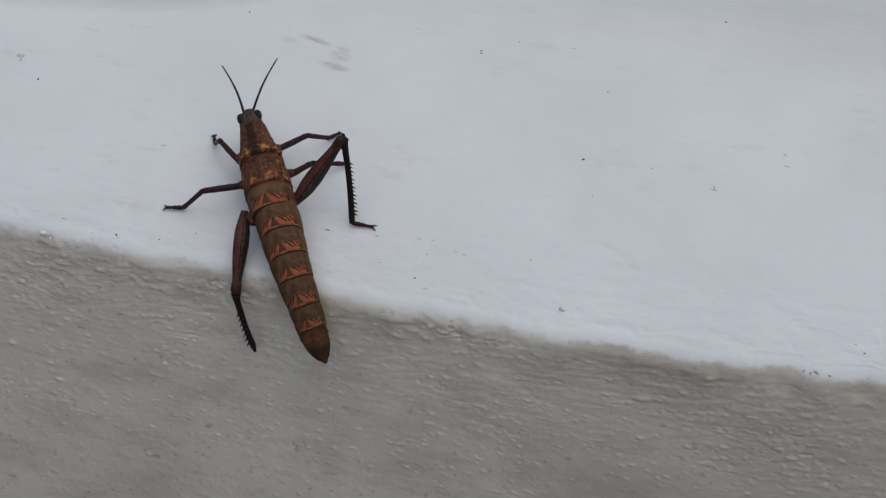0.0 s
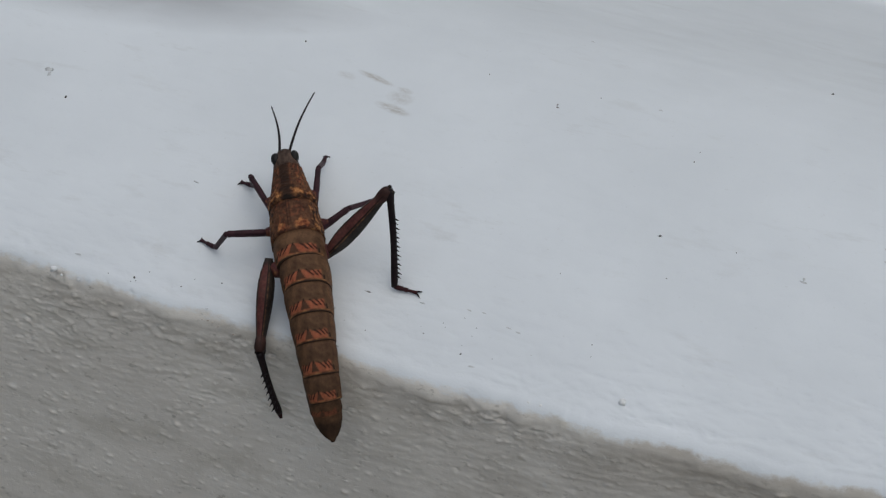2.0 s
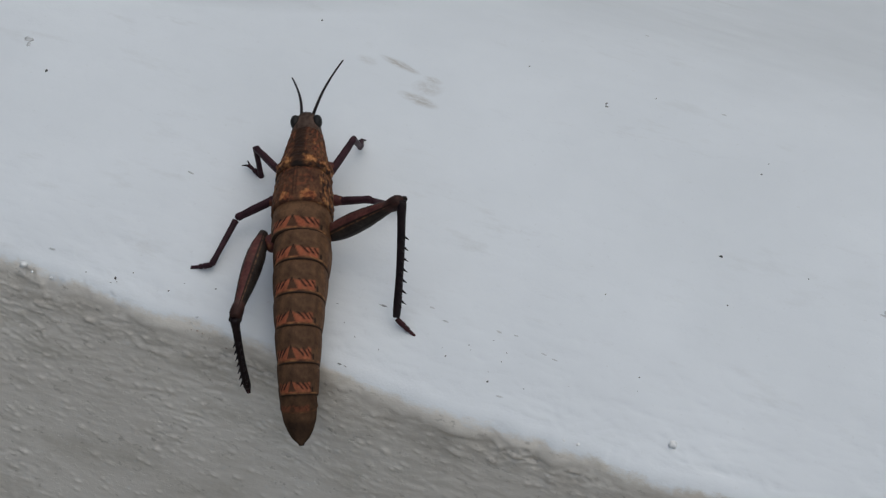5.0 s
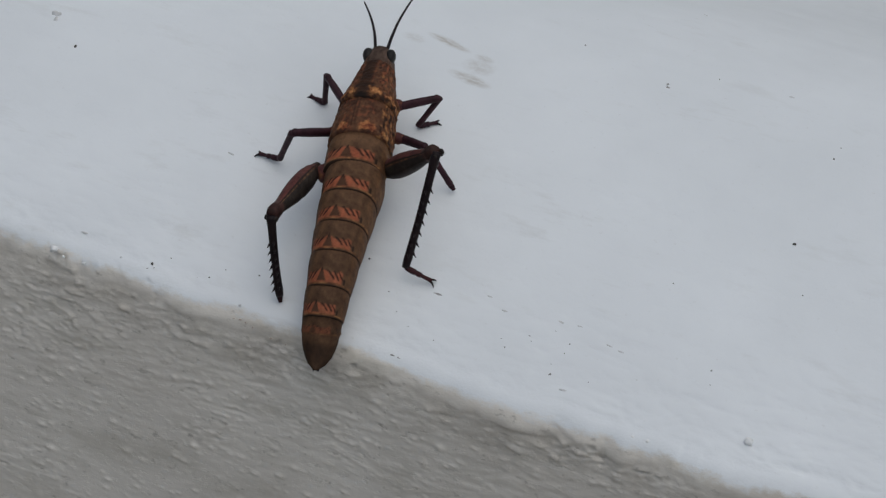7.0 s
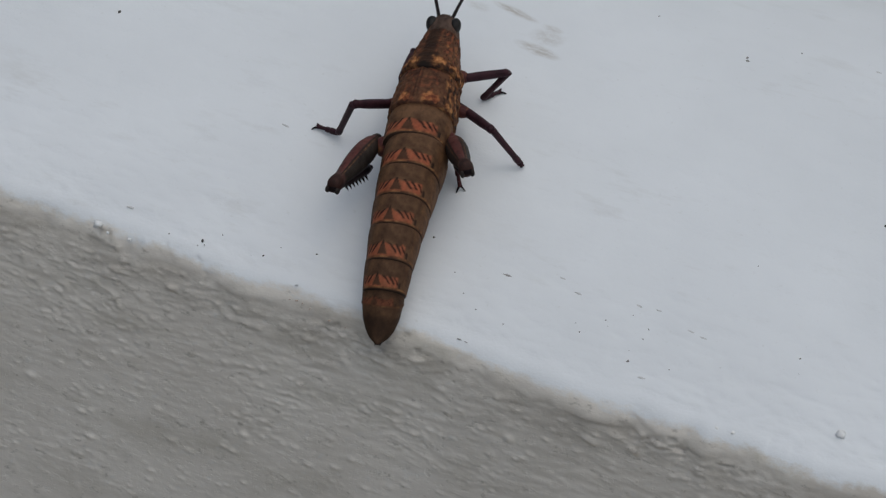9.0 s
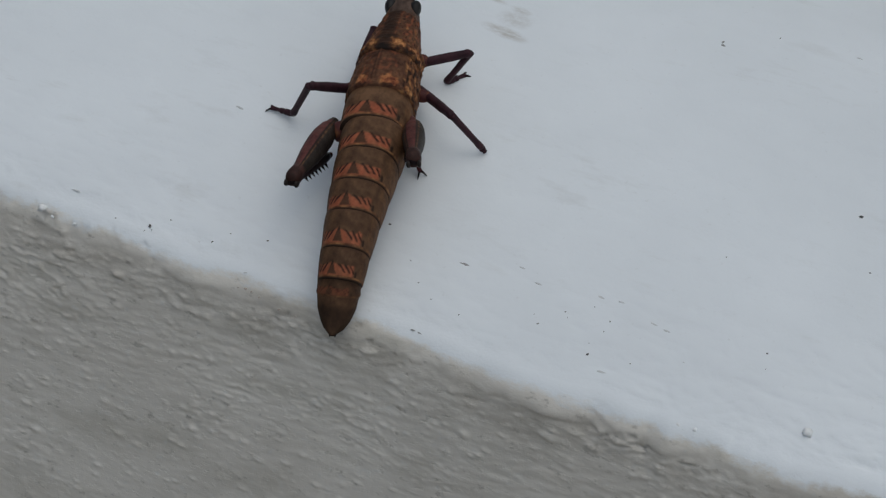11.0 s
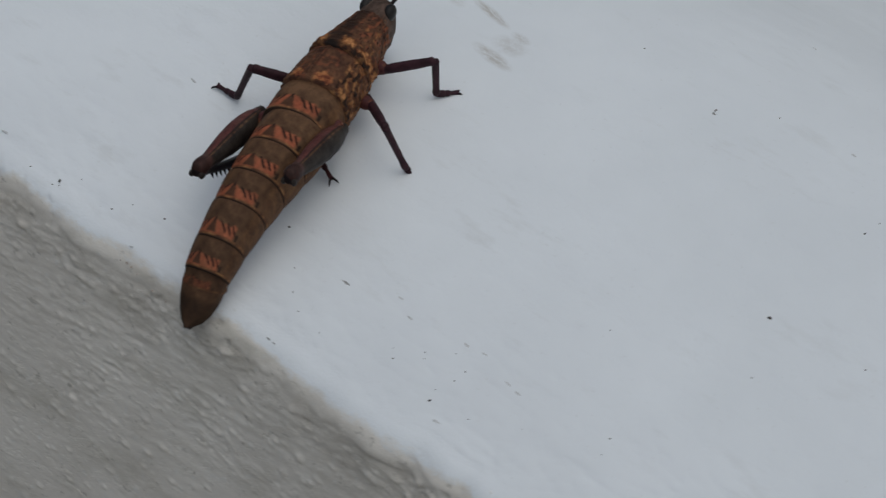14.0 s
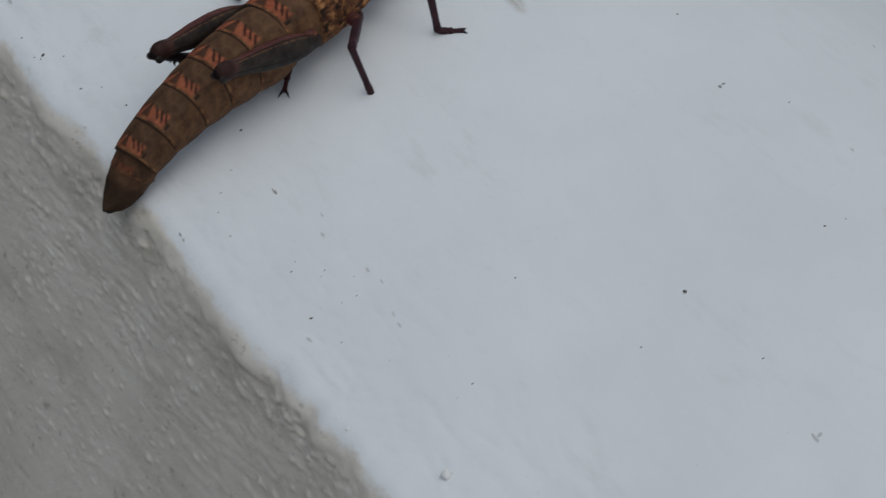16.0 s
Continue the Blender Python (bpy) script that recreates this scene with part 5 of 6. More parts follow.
    walk(legs['LH_tarsus'], [
        (0, pose(-0.01295, -0.03424, -0.01680, -64.5, -0.0, -170.4)),
        (0.5, pose(-0.01208, -0.03394, -0.01738, -65.4, -0.0, -170.1)),
        (1, pose(-0.01185, -0.03412, -0.01754, -68.3, 0.0, -168.9)),
        (1.5, pose(-0.01126, -0.03430, -0.01727, -65.2, -0.0, -167.3)),
        (2, pose(-0.01031, -0.03457, -0.01677, -63.4, -0.0, -164.3)),
        (2.5, pose(-0.00969, -0.03635, -0.01437, -65.9, -0.0, -166.0)),
        (3, pose(-0.00920, -0.03659, -0.01405, -65.5, -0.0, -169.6)),
        (4, pose(-0.00951, -0.03696, -0.01256, -68.4, 0.1, -168.4)),
        (4.25, pose(-0.00969, -0.03697, -0.01169, -69.9, 0.0, -167.0)),
        (4.5, pose(-0.00990, -0.03688, -0.01075, -71.4, -0.0, -165.2)),
        (4.75, pose(-0.01015, -0.03666, -0.00961, -73.0, -0.1, -162.8)),
        (5, pose(-0.01050, -0.03622, -0.00805, -75.0, -0.2, -158.9)),
        (5.25, pose(-0.01093, -0.03553, -0.00618, -77.1, -0.1, -153.8)),
        (5.5, pose(-0.01138, -0.03468, -0.00424, -79.1, -0.0, -148.1)),
        (6, pose(-0.01022, -0.02816, -0.00082, -77.0, -0.0, -92.3)),
        (6.5, pose(-0.01080, -0.03286, -0.00099, -73.9, 0.0, -147.5)),
        (7, pose(-0.01005, -0.03661, -0.00052, -67.9, -0.0, -164.3)),
        (7.5, pose(-0.00973, -0.03760, -0.00023, -62.4, 0.0, -168.3)),
        (8, pose(-0.00908, -0.03740, -0.00039, -64.7, -0.0, -167.7)),
        (8.3, pose(-0.00908, -0.03740, -0.00039, -64.7, -0.0, -167.7)),
        (8.4, pose(-0.00893, -0.02526, 0.00446, -63.1, 1.1, -101.2)),
        (8.5, pose(-0.00877, -0.01311, 0.00931, -61.5, -0.0, -34.7)),
        (8.7, pose(-0.00751, -0.01618, 0.00542, -29.5, -0.0, -8.7)),
        (9, pose(-0.00751, -0.01618, 0.00542, -29.5, -0.0, -8.7)),
        (11.5, pose(-0.00708, -0.01604, 0.00478, -26.0, -0.0, -14.9)),
        (12.5, pose(-0.00724, -0.01614, 0.00435, -14.7, 0.0, -7.2)),
        (13.5, pose(-0.00766, -0.01714, 0.00302, -36.8, -0.0, 1.1)),
        (14.5, pose(-0.00767, -0.01720, 0.00274, -28.3, -0.0, 2.8)),
        (16, pose(-0.00767, -0.01727, 0.00264, -22.8, -0.0, 3.9)),
    ])
    walk(legs['RF_femur'], [
        (0, pose(0.00496, 0.00720, 0.00635, 3.0, 0.0, -77.9)),
        (0.5, pose(0.00495, 0.00710, 0.00632, 4.3, 0.0, -72.3)),
        (1, pose(0.00515, 0.00722, 0.00632, 5.7, 0.0, -76.2)),
        (1.5, pose(0.00469, 0.00706, 0.00639, 0.5, 0.0, -74.1)),
        (1.75, pose(0.00415, 0.00547, 0.00604, 7.2, 0.0, -45.8)),
        (2, pose(0.00546, 0.00557, 0.00596, 13.3, 0.0, -13.6)),
        (2.5, pose(0.00505, 0.00638, 0.00630, 4.2, 0.0, -39.7)),
        (3, pose(0.00494, 0.00575, 0.00601, 11.5, 0.0, -30.2)),
        (5.5, pose(0.00544, 0.00679, 0.00617, 16.8, 0.0, -36.7)),
        (6, pose(0.00530, 0.00689, 0.00608, 22.0, 0.0, -49.5)),
        (6.5, pose(0.00486, 0.00677, 0.00603, 17.1, 0.0, -58.9)),
        (7, pose(0.00495, 0.00714, 0.00627, 7.6, 0.0, -74.5)),
        (7.5, pose(0.00494, 0.00726, 0.00630, 5.8, 0.0, -81.7)),
        (8, pose(0.00496, 0.00724, 0.00631, 5.6, 0.0, -80.2)),
        (8.5, pose(0.00525, 0.00731, 0.00636, 3.7, 0.0, -82.4)),
        (9, pose(0.00515, 0.00722, 0.00633, 5.3, 0.0, -76.8)),
        (11.5, pose(0.00524, 0.00722, 0.00626, 11.7, 0.0, -74.8)),
        (12.5, pose(0.00492, 0.00696, 0.00599, 21.1, 0.0, -65.6)),
        (13.5, pose(0.00576, 0.00734, 0.00633, 23.3, 0.0, -68.3)),
        (14.5, pose(0.00663, 0.00756, 0.00657, 12.7, 0.0, -78.0)),
        (16, pose(0.00621, 0.00746, 0.00649, 16.1, 0.0, -79.6)),
    ])
    walk(legs['RF_tibia'], [
        (0, pose(0.01336, 0.00900, 0.00680, -47.8, -12.5, -57.6)),
        (0.5, pose(0.01312, 0.00970, 0.00697, -49.4, -11.6, -53.9)),
        (1, pose(0.01346, 0.00925, 0.00717, -51.0, -6.9, -56.1)),
        (1.5, pose(0.01296, 0.00941, 0.00646, -43.9, -22.9, -55.9)),
        (2, pose(0.00743, 0.01371, 0.00793, -44.9, 3.3, -14.1)),
        (2.5, pose(0.01053, 0.01298, 0.00693, -43.3, -6.2, -32.1)),
        (3, pose(0.00918, 0.01303, 0.00773, -58.0, 28.8, -16.3)),
        (5.5, pose(0.01037, 0.01339, 0.00865, -65.6, 6.1, -27.0)),
        (6, pose(0.01136, 0.01207, 0.00930, -80.5, 10.4, -32.5)),
        (6.5, pose(0.01190, 0.01102, 0.00855, -105.2, 13.7, -37.5)),
        (7, pose(0.01316, 0.00942, 0.00741, -120.9, 15.1, -49.4)),
        (7.5, pose(0.01341, 0.00850, 0.00717, -124.7, 12.5, -55.1)),
        (8, pose(0.01340, 0.00869, 0.00714, -125.8, 12.7, -54.2)),
        (8.5, pose(0.01376, 0.00845, 0.00691, -128.3, 11.9, -56.8)),
        (9, pose(0.01349, 0.00918, 0.00713, -120.7, 21.0, -50.4)),
        (11.5, pose(0.01337, 0.00943, 0.00800, -115.4, 19.5, -47.7)),
        (12.5, pose(0.01223, 0.01027, 0.00908, -104.1, 18.6, -38.6)),
        (13.5, pose(0.01310, 0.01026, 0.00973, -92.2, 10.9, -44.2)),
        (14.5, pose(0.01484, 0.00930, 0.00846, -90.7, 5.7, -56.4)),
        (16, pose(0.01434, 0.00895, 0.00888, -86.2, 3.1, -57.3)),
    ])
    walk(legs['RF_tarsus'], [
        (0, pose(0.01882, 0.01086, 0.00076, -25.4, -0.0, -54.9)),
        (0.5, pose(0.01826, 0.01187, 0.00076, -21.2, 0.0, -60.4)),
        (1, pose(0.01826, 0.01153, 0.00073, -20.3, -0.0, -58.9)),
        (1.5, pose(0.01920, 0.01092, 0.00112, -28.8, -0.0, -53.3)),
        (1.75, pose(0.01462, 0.01526, 0.00113, -30.3, 0.3, -33.6)),
        (2, pose(0.00854, 0.01953, 0.00205, -31.0, 0.0, -14.5)),
        (2.5, pose(0.01427, 0.01781, 0.00124, -40.5, 0.0, -27.8)),
        (2.75, pose(0.01116, 0.01826, 0.00086, -43.5, -0.5, -9.5)),
        (3, pose(0.00716, 0.01823, 0.00153, -44.8, -0.0, 12.9)),
        (3.75, pose(0.00767, 0.01776, 0.00136, -41.7, -0.5, 10.5)),
        (4, pose(0.00816, 0.01772, 0.00124, -39.7, -0.7, 8.8)),
        (4.25, pose(0.00875, 0.01768, 0.00113, -37.4, -0.8, 6.9)),
        (4.5, pose(0.00930, 0.01763, 0.00105, -35.3, -0.9, 5.3)),
        (4.75, pose(0.00985, 0.01754, 0.00101, -33.2, -0.8, 3.6)),
        (5.5, pose(0.01121, 0.01683, 0.00109, -27.3, 0.0, 0.2)),
        (6, pose(0.01085, 0.01403, 0.00120, -22.1, -0.0, -7.4)),
        (6.5, pose(0.00906, 0.01044, 0.00073, -11.9, -0.0, -48.7)),
        (7, pose(0.00870, 0.00805, 0.00049, -12.0, 0.0, -59.0)),
        (7.5, pose(0.00866, 0.00700, 0.00047, -10.4, 0.0, -56.5)),
        (8, pose(0.00857, 0.00705, 0.00053, -10.8, 0.0, -56.9)),
        (8.5, pose(0.00869, 0.00674, 0.00050, -12.4, -0.0, -49.4)),
        (9, pose(0.00856, 0.00844, 0.00043, -9.6, -0.0, -45.1)),
        (11.5, pose(0.00903, 0.00888, 0.00089, -8.5, -0.0, -46.3)),
        (12.5, pose(0.00894, 0.01029, 0.00141, -15.9, 0.0, -60.8)),
        (13.5, pose(0.01175, 0.01113, 0.00154, -25.2, -0.0, -44.7)),
        (14.5, pose(0.01429, 0.00994, 0.00015, -8.3, -0.0, -41.1)),
        (16, pose(0.01457, 0.00963, 0.00057, -12.0, 0.0, -37.6)),
    ])
    walk(legs['RM_femur'], [
        (0, pose(0.00118, -0.00188, 0.00459, 11.9, 0.0, -80.7)),
        (0.5, pose(0.00220, -0.00529, 0.00839, -18.4, 0.0, -51.3)),
        (0.75, pose(0.00232, -0.00294, 0.00429, 16.2, 0.0, -68.7)),
        (1, pose(0.00509, -0.00135, 0.00424, 32.4, 0.0, -78.6)),
        (1.5, pose(0.00406, -0.00122, 0.00375, 30.9, 0.0, -83.6)),
        (2, pose(0.00214, -0.00358, 0.00493, 9.7, 0.0, -63.8)),
        (2.5, pose(0.00074, -0.00483, 0.00434, 11.5, 0.0, -60.3)),
        (3, pose(0.00095, -0.00303, 0.00505, 7.5, 0.0, -72.0)),
        (4, pose(0.00148, -0.00086, 0.00444, 13.9, 0.0, -89.5)),
        (4.25, pose(0.00178, -0.00047, 0.00438, 15.0, 0.0, -93.1)),
        (4.5, pose(0.00211, -0.00016, 0.00436, 16.0, 0.0, -96.4)),
        (4.75, pose(0.00246, 0.00009, 0.00436, 16.8, 0.0, -99.5)),
        (5.5, pose(0.00358, 0.00050, 0.00450, 18.8, 0.0, -107.2)),
        (6, pose(0.00445, 0.00046, 0.00459, 21.4, 0.0, -110.7)),
        (6.5, pose(0.00647, 0.00056, 0.00529, 20.3, 0.0, -135.6)),
        (7, pose(0.00531, 0.00145, 0.00430, 26.8, 0.0, -132.1)),
        (7.5, pose(0.00557, 0.00124, 0.00447, 26.8, 0.0, -132.5)),
        (8, pose(0.00626, 0.00084, 0.00497, 24.6, 0.0, -136.8)),
        (8.5, pose(0.00690, 0.00036, 0.00541, 22.0, 0.0, -142.2)),
        (9, pose(0.00673, 0.00054, 0.00528, 22.7, 0.0, -141.4)),
        (11.5, pose(0.00696, 0.00041, 0.00542, 21.6, 0.0, -145.1)),
        (12.5, pose(0.00708, 0.00019, 0.00552, 21.3, 0.0, -143.8)),
        (13.5, pose(0.00721, -0.00011, 0.00564, 21.8, 0.0, -139.5)),
        (14.5, pose(0.00737, -0.00033, 0.00575, 21.3, 0.0, -137.9)),
        (16, pose(0.00776, -0.00075, 0.00598, 18.5, 0.0, -139.9)),
    ])
    walk(legs['RM_tibia'], [
        (0, pose(0.01277, 0.00001, 0.00706, -39.9, -21.3, -61.1)),
        (0.5, pose(0.01108, 0.00183, 0.00460, -73.2, -70.0, -23.4)),
        (0.75, pose(0.01305, 0.00125, 0.00764, -66.8, -36.2, -47.3)),
        (1, pose(0.01502, 0.00066, 0.01068, -74.9, -3.2, -63.1)),
        (1.5, pose(0.01430, -0.00007, 0.00991, -64.4, 7.3, -59.9)),
        (2, pose(0.01276, 0.00164, 0.00694, -37.2, 5.3, -49.6)),
        (2.5, pose(0.01095, 0.00100, 0.00674, -40.9, -16.3, -46.9)),
        (3, pose(0.01226, 0.00065, 0.00662, -36.4, -12.4, -54.1)),
        (5.5, pose(0.01444, -0.00285, 0.00836, -54.3, 19.7, -72.4)),
        (6, pose(0.01490, -0.00348, 0.00898, -59.6, 16.5, -76.3)),
        (6.5, pose(0.01434, -0.00748, 0.00946, -70.6, 21.4, -96.8)),
        (7, pose(0.01325, -0.00573, 0.00972, -59.4, -8.3, -99.6)),
        (7.5, pose(0.01347, -0.00599, 0.00988, -61.7, -9.3, -101.7)),
        (8, pose(0.01373, -0.00711, 0.00997, -62.7, 0.2, -104.1)),
        (8.5, pose(0.01372, -0.00843, 0.00990, -65.0, 12.2, -106.6)),
        (9, pose(0.01364, -0.00811, 0.00991, -64.2, 12.0, -105.0)),
        (11.5, pose(0.01334, -0.00875, 0.00983, -64.4, 16.4, -107.3)),
        (12.5, pose(0.01368, -0.00884, 0.00988, -67.3, 16.8, -106.9)),
        (13.5, pose(0.01445, -0.00859, 0.01009, -72.9, 13.0, -105.4)),
        (14.5, pose(0.01487, -0.00862, 0.01012, -80.2, 9.3, -106.4)),
        (16, pose(0.01509, -0.00946, 0.00979, -87.5, 12.1, -109.5)),
    ])
    walk(legs['RM_tarsus'], [
        (0, pose(0.02002, 0.00155, 0.00154, -37.9, -0.0, -78.8)),
        (0.5, pose(0.01978, 0.00098, 0.00156, -19.1, -0.0, -96.9)),
        (0.75, pose(0.01913, 0.00003, 0.00078, -43.8, -3.5, -92.1)),
        (1, pose(0.01739, 0.00131, 0.00176, -77.4, -0.0, -77.6)),
        (1.5, pose(0.01722, 0.00285, 0.00164, -65.5, 0.0, -42.9)),
        (2, pose(0.01803, 0.00680, 0.00137, -37.4, -0.0, -45.3)),
        (2.5, pose(0.01721, 0.00454, 0.00093, -41.1, 0.0, -61.2)),
        (3, pose(0.01898, 0.00406, 0.00126, -36.6, -0.0, -63.5)),
        (3.5, pose(0.01962, 0.00372, 0.00107, -37.4, 0.1, -61.8)),
        (3.75, pose(0.01965, 0.00343, 0.00096, -38.2, 0.2, -60.2)),
        (4, pose(0.01955, 0.00304, 0.00085, -39.5, 0.4, -58.0)),
        (4.25, pose(0.01934, 0.00262, 0.00078, -41.1, 0.5, -55.6)),
        (4.5, pose(0.01913, 0.00226, 0.00077, -42.6, 0.6, -53.4)),
        (4.75, pose(0.01892, 0.00193, 0.00080, -44.2, 0.7, -51.4)),
        (5.5, pose(0.01882, 0.00118, 0.00129, -49.5, -0.0, -47.4)),
        (6, pose(0.01891, -0.00017, 0.00134, -55.5, -0.0, -50.4)),
        (6.5, pose(0.01777, -0.00469, 0.00134, -61.1, -0.0, -50.9)),
        (7, pose(0.01770, -0.00765, 0.00185, -56.9, -0.0, -113.0)),
        (7.5, pose(0.01750, -0.00817, 0.00185, -59.0, -0.0, -118.1)),
        (8, pose(0.01784, -0.00811, 0.00175, -61.9, -0.0, -103.7)),
        (8.5, pose(0.01797, -0.00786, 0.00171, -61.8, -0.0, -82.3)),
        (9, pose(0.01797, -0.00749, 0.00176, -61.1, -0.0, -81.5)),
        (11.5, pose(0.01785, -0.00769, 0.00183, -58.7, 0.0, -78.1)),
        (12.5, pose(0.01782, -0.00752, 0.00172, -61.1, -0.0, -72.7)),
        (13.5, pose(0.01760, -0.00739, 0.00148, -67.3, -0.0, -68.8)),
        (14.5, pose(0.01680, -0.00766, 0.00113, -77.9, -0.0, -61.3)),
        (16, pose(0.01612, -0.00777, 0.00076, -79.7, -0.0, -18.9)),
    ])
    walk(legs['RH_femur'], [
        (0, pose(0.00765, -0.01023, 0.00854, 42.2, -0.0, -71.4)),
        (0.5, pose(0.00782, -0.01015, 0.00866, 40.3, -0.0, -70.2)),
        (1, pose(0.00772, -0.01019, 0.00852, 38.9, -0.0, -70.3)),
        (1.5, pose(0.00769, -0.01021, 0.00850, 39.1, -0.0, -71.1)),
        (2, pose(0.00771, -0.01024, 0.00852, 39.5, -0.0, -73.7)),
        (2.5, pose(0.00689, -0.01048, 0.00780, 39.2, -0.0, -87.1)),
        (3, pose(0.00673, -0.01058, 0.00767, 34.3, -0.0, -64.1)),
        (3.2, pose(0.00673, -0.01058, 0.00767, 35.7, -0.0, -59.0)),
        (4, pose(0.00627, -0.01069, 0.00727, 38.6, 0.0, -68.4)),
        (4.25, pose(0.00601, -0.01066, 0.00705, 39.6, 0.0, -75.1)),
        (4.5, pose(0.00587, -0.01056, 0.00693, 40.2, 0.0, -82.2)),
        (4.75, pose(0.00584, -0.01042, 0.00691, 40.4, 0.0, -89.8)),
        (5, pose(0.00600, -0.01028, 0.00704, 39.9, 0.0, -98.6)),
        (5.25, pose(0.00632, -0.01026, 0.00731, 39.0, 0.0, -106.6)),
        (5.5, pose(0.00667, -0.01036, 0.00761, 37.9, -0.0, -112.7)),
        (6, pose(0.00678, -0.01037, 0.00771, 33.8, -0.0, -122.4)),
        (6.5, pose(0.00674, -0.01030, 0.00762, 38.6, -0.0, -129.5)),
        (7, pose(0.00645, -0.01014, 0.00719, 47.6, -0.0, -123.7)),
        (7.5, pose(0.00650, -0.01021, 0.00716, 52.7, 0.0, -120.3)),
        (8, pose(0.00694, -0.01047, 0.00783, 55.9, 0.0, -113.8)),
        (8.25, pose(0.00644, -0.00974, 0.00696, 50.0, 0.0, -135.1)),
        (8.5, pose(0.00653, -0.00963, 0.00708, 38.9, -0.0, -153.7)),
        (9, pose(0.00678, -0.00996, 0.00750, 32.9, -0.0, -160.3)),
        (9.5, pose(0.00679, -0.00995, 0.00751, 32.6, 0.0, -161.4)),
        (9.75, pose(0.00680, -0.00994, 0.00752, 32.3, 0.0, -162.3)),
        (10, pose(0.00681, -0.00995, 0.00752, 31.9, 0.0, -163.5)),
        (10.25, pose(0.00681, -0.00995, 0.00753, 31.3, 0.0, -164.8)),
        (10.5, pose(0.00682, -0.00997, 0.00755, 30.8, 0.0, -166.0)),
        (11.5, pose(0.00686, -0.01009, 0.00763, 27.1, -0.0, -170.3)),
        (12.5, pose(0.00691, -0.01025, 0.00774, 22.9, -0.0, -172.3)),
        (13.5, pose(0.00694, -0.01045, 0.00783, 21.7, -0.0, -174.2)),
        (14.5, pose(0.00695, -0.01051, 0.00785, 20.8, 0.0, -175.4)),
        (16, pose(0.00695, -0.01082, 0.00797, 19.2, 0.0, -179.0)),
    ])
    walk(legs['RH_tibia'], [
        (0, pose(0.02179, -0.00548, 0.02206, -87.6, -33.2, -107.8)),
        (0.5, pose(0.02227, -0.00496, 0.02168, -90.2, -32.6, -103.1)),
        (1, pose(0.02247, -0.00491, 0.02116, -88.6, -35.6, -105.6)),
        (1.5, pose(0.02247, -0.00514, 0.02120, -87.5, -35.2, -106.0)),
        (2, pose(0.02262, -0.00590, 0.02133, -86.5, -33.8, -107.3)),
        (2.5, pose(0.02248, -0.00969, 0.02051, -74.7, -40.0, -130.2)),
        (3, pose(0.02168, -0.00331, 0.01903, -70.6, -51.7, -124.0)),
        (3.2, pose(0.02074, -0.00218, 0.01943, -73.6, -31.8, -85.6)),
        (5.5, pose(0.02133, -0.01648, 0.01997, -64.5, -32.7, -142.6)),
        (6, pose(0.02091, -0.01933, 0.01890, -62.6, -28.4, -143.6)),
        (6.5, pose(0.01887, -0.02031, 0.02019, -64.1, -24.5, -150.9)),
        (7, pose(0.01775, -0.01768, 0.02204, -66.4, -26.3, -156.4)),
        (7.5, pose(0.01702, -0.01637, 0.02317, -79.4, -23.6, -155.3)),
        (8, pose(0.01727, -0.01502, 0.02449, -93.8, -22.2, -150.8)),
        (8.5, pose(0.01347, -0.02368, 0.01972, -130.3, 20.7, -135.9)),
        (9, pose(0.01247, -0.02588, 0.01843, -138.7, 3.3, -158.2)),
        (11.5, pose(0.00987, -0.02775, 0.01681, -138.6, -21.9, 177.8)),
        (12.5, pose(0.00939, -0.02863, 0.01557, -137.8, -31.8, 172.5)),
        (13.5, pose(0.00883, -0.02906, 0.01526, -136.4, -35.1, 169.6)),
        (14.5, pose(0.00845, -0.02927, 0.01499, -135.9, -36.8, 168.1)),
        (16, pose(0.00730, -0.02983, 0.01459, -137.1, -36.7, 166.0)),
    ])
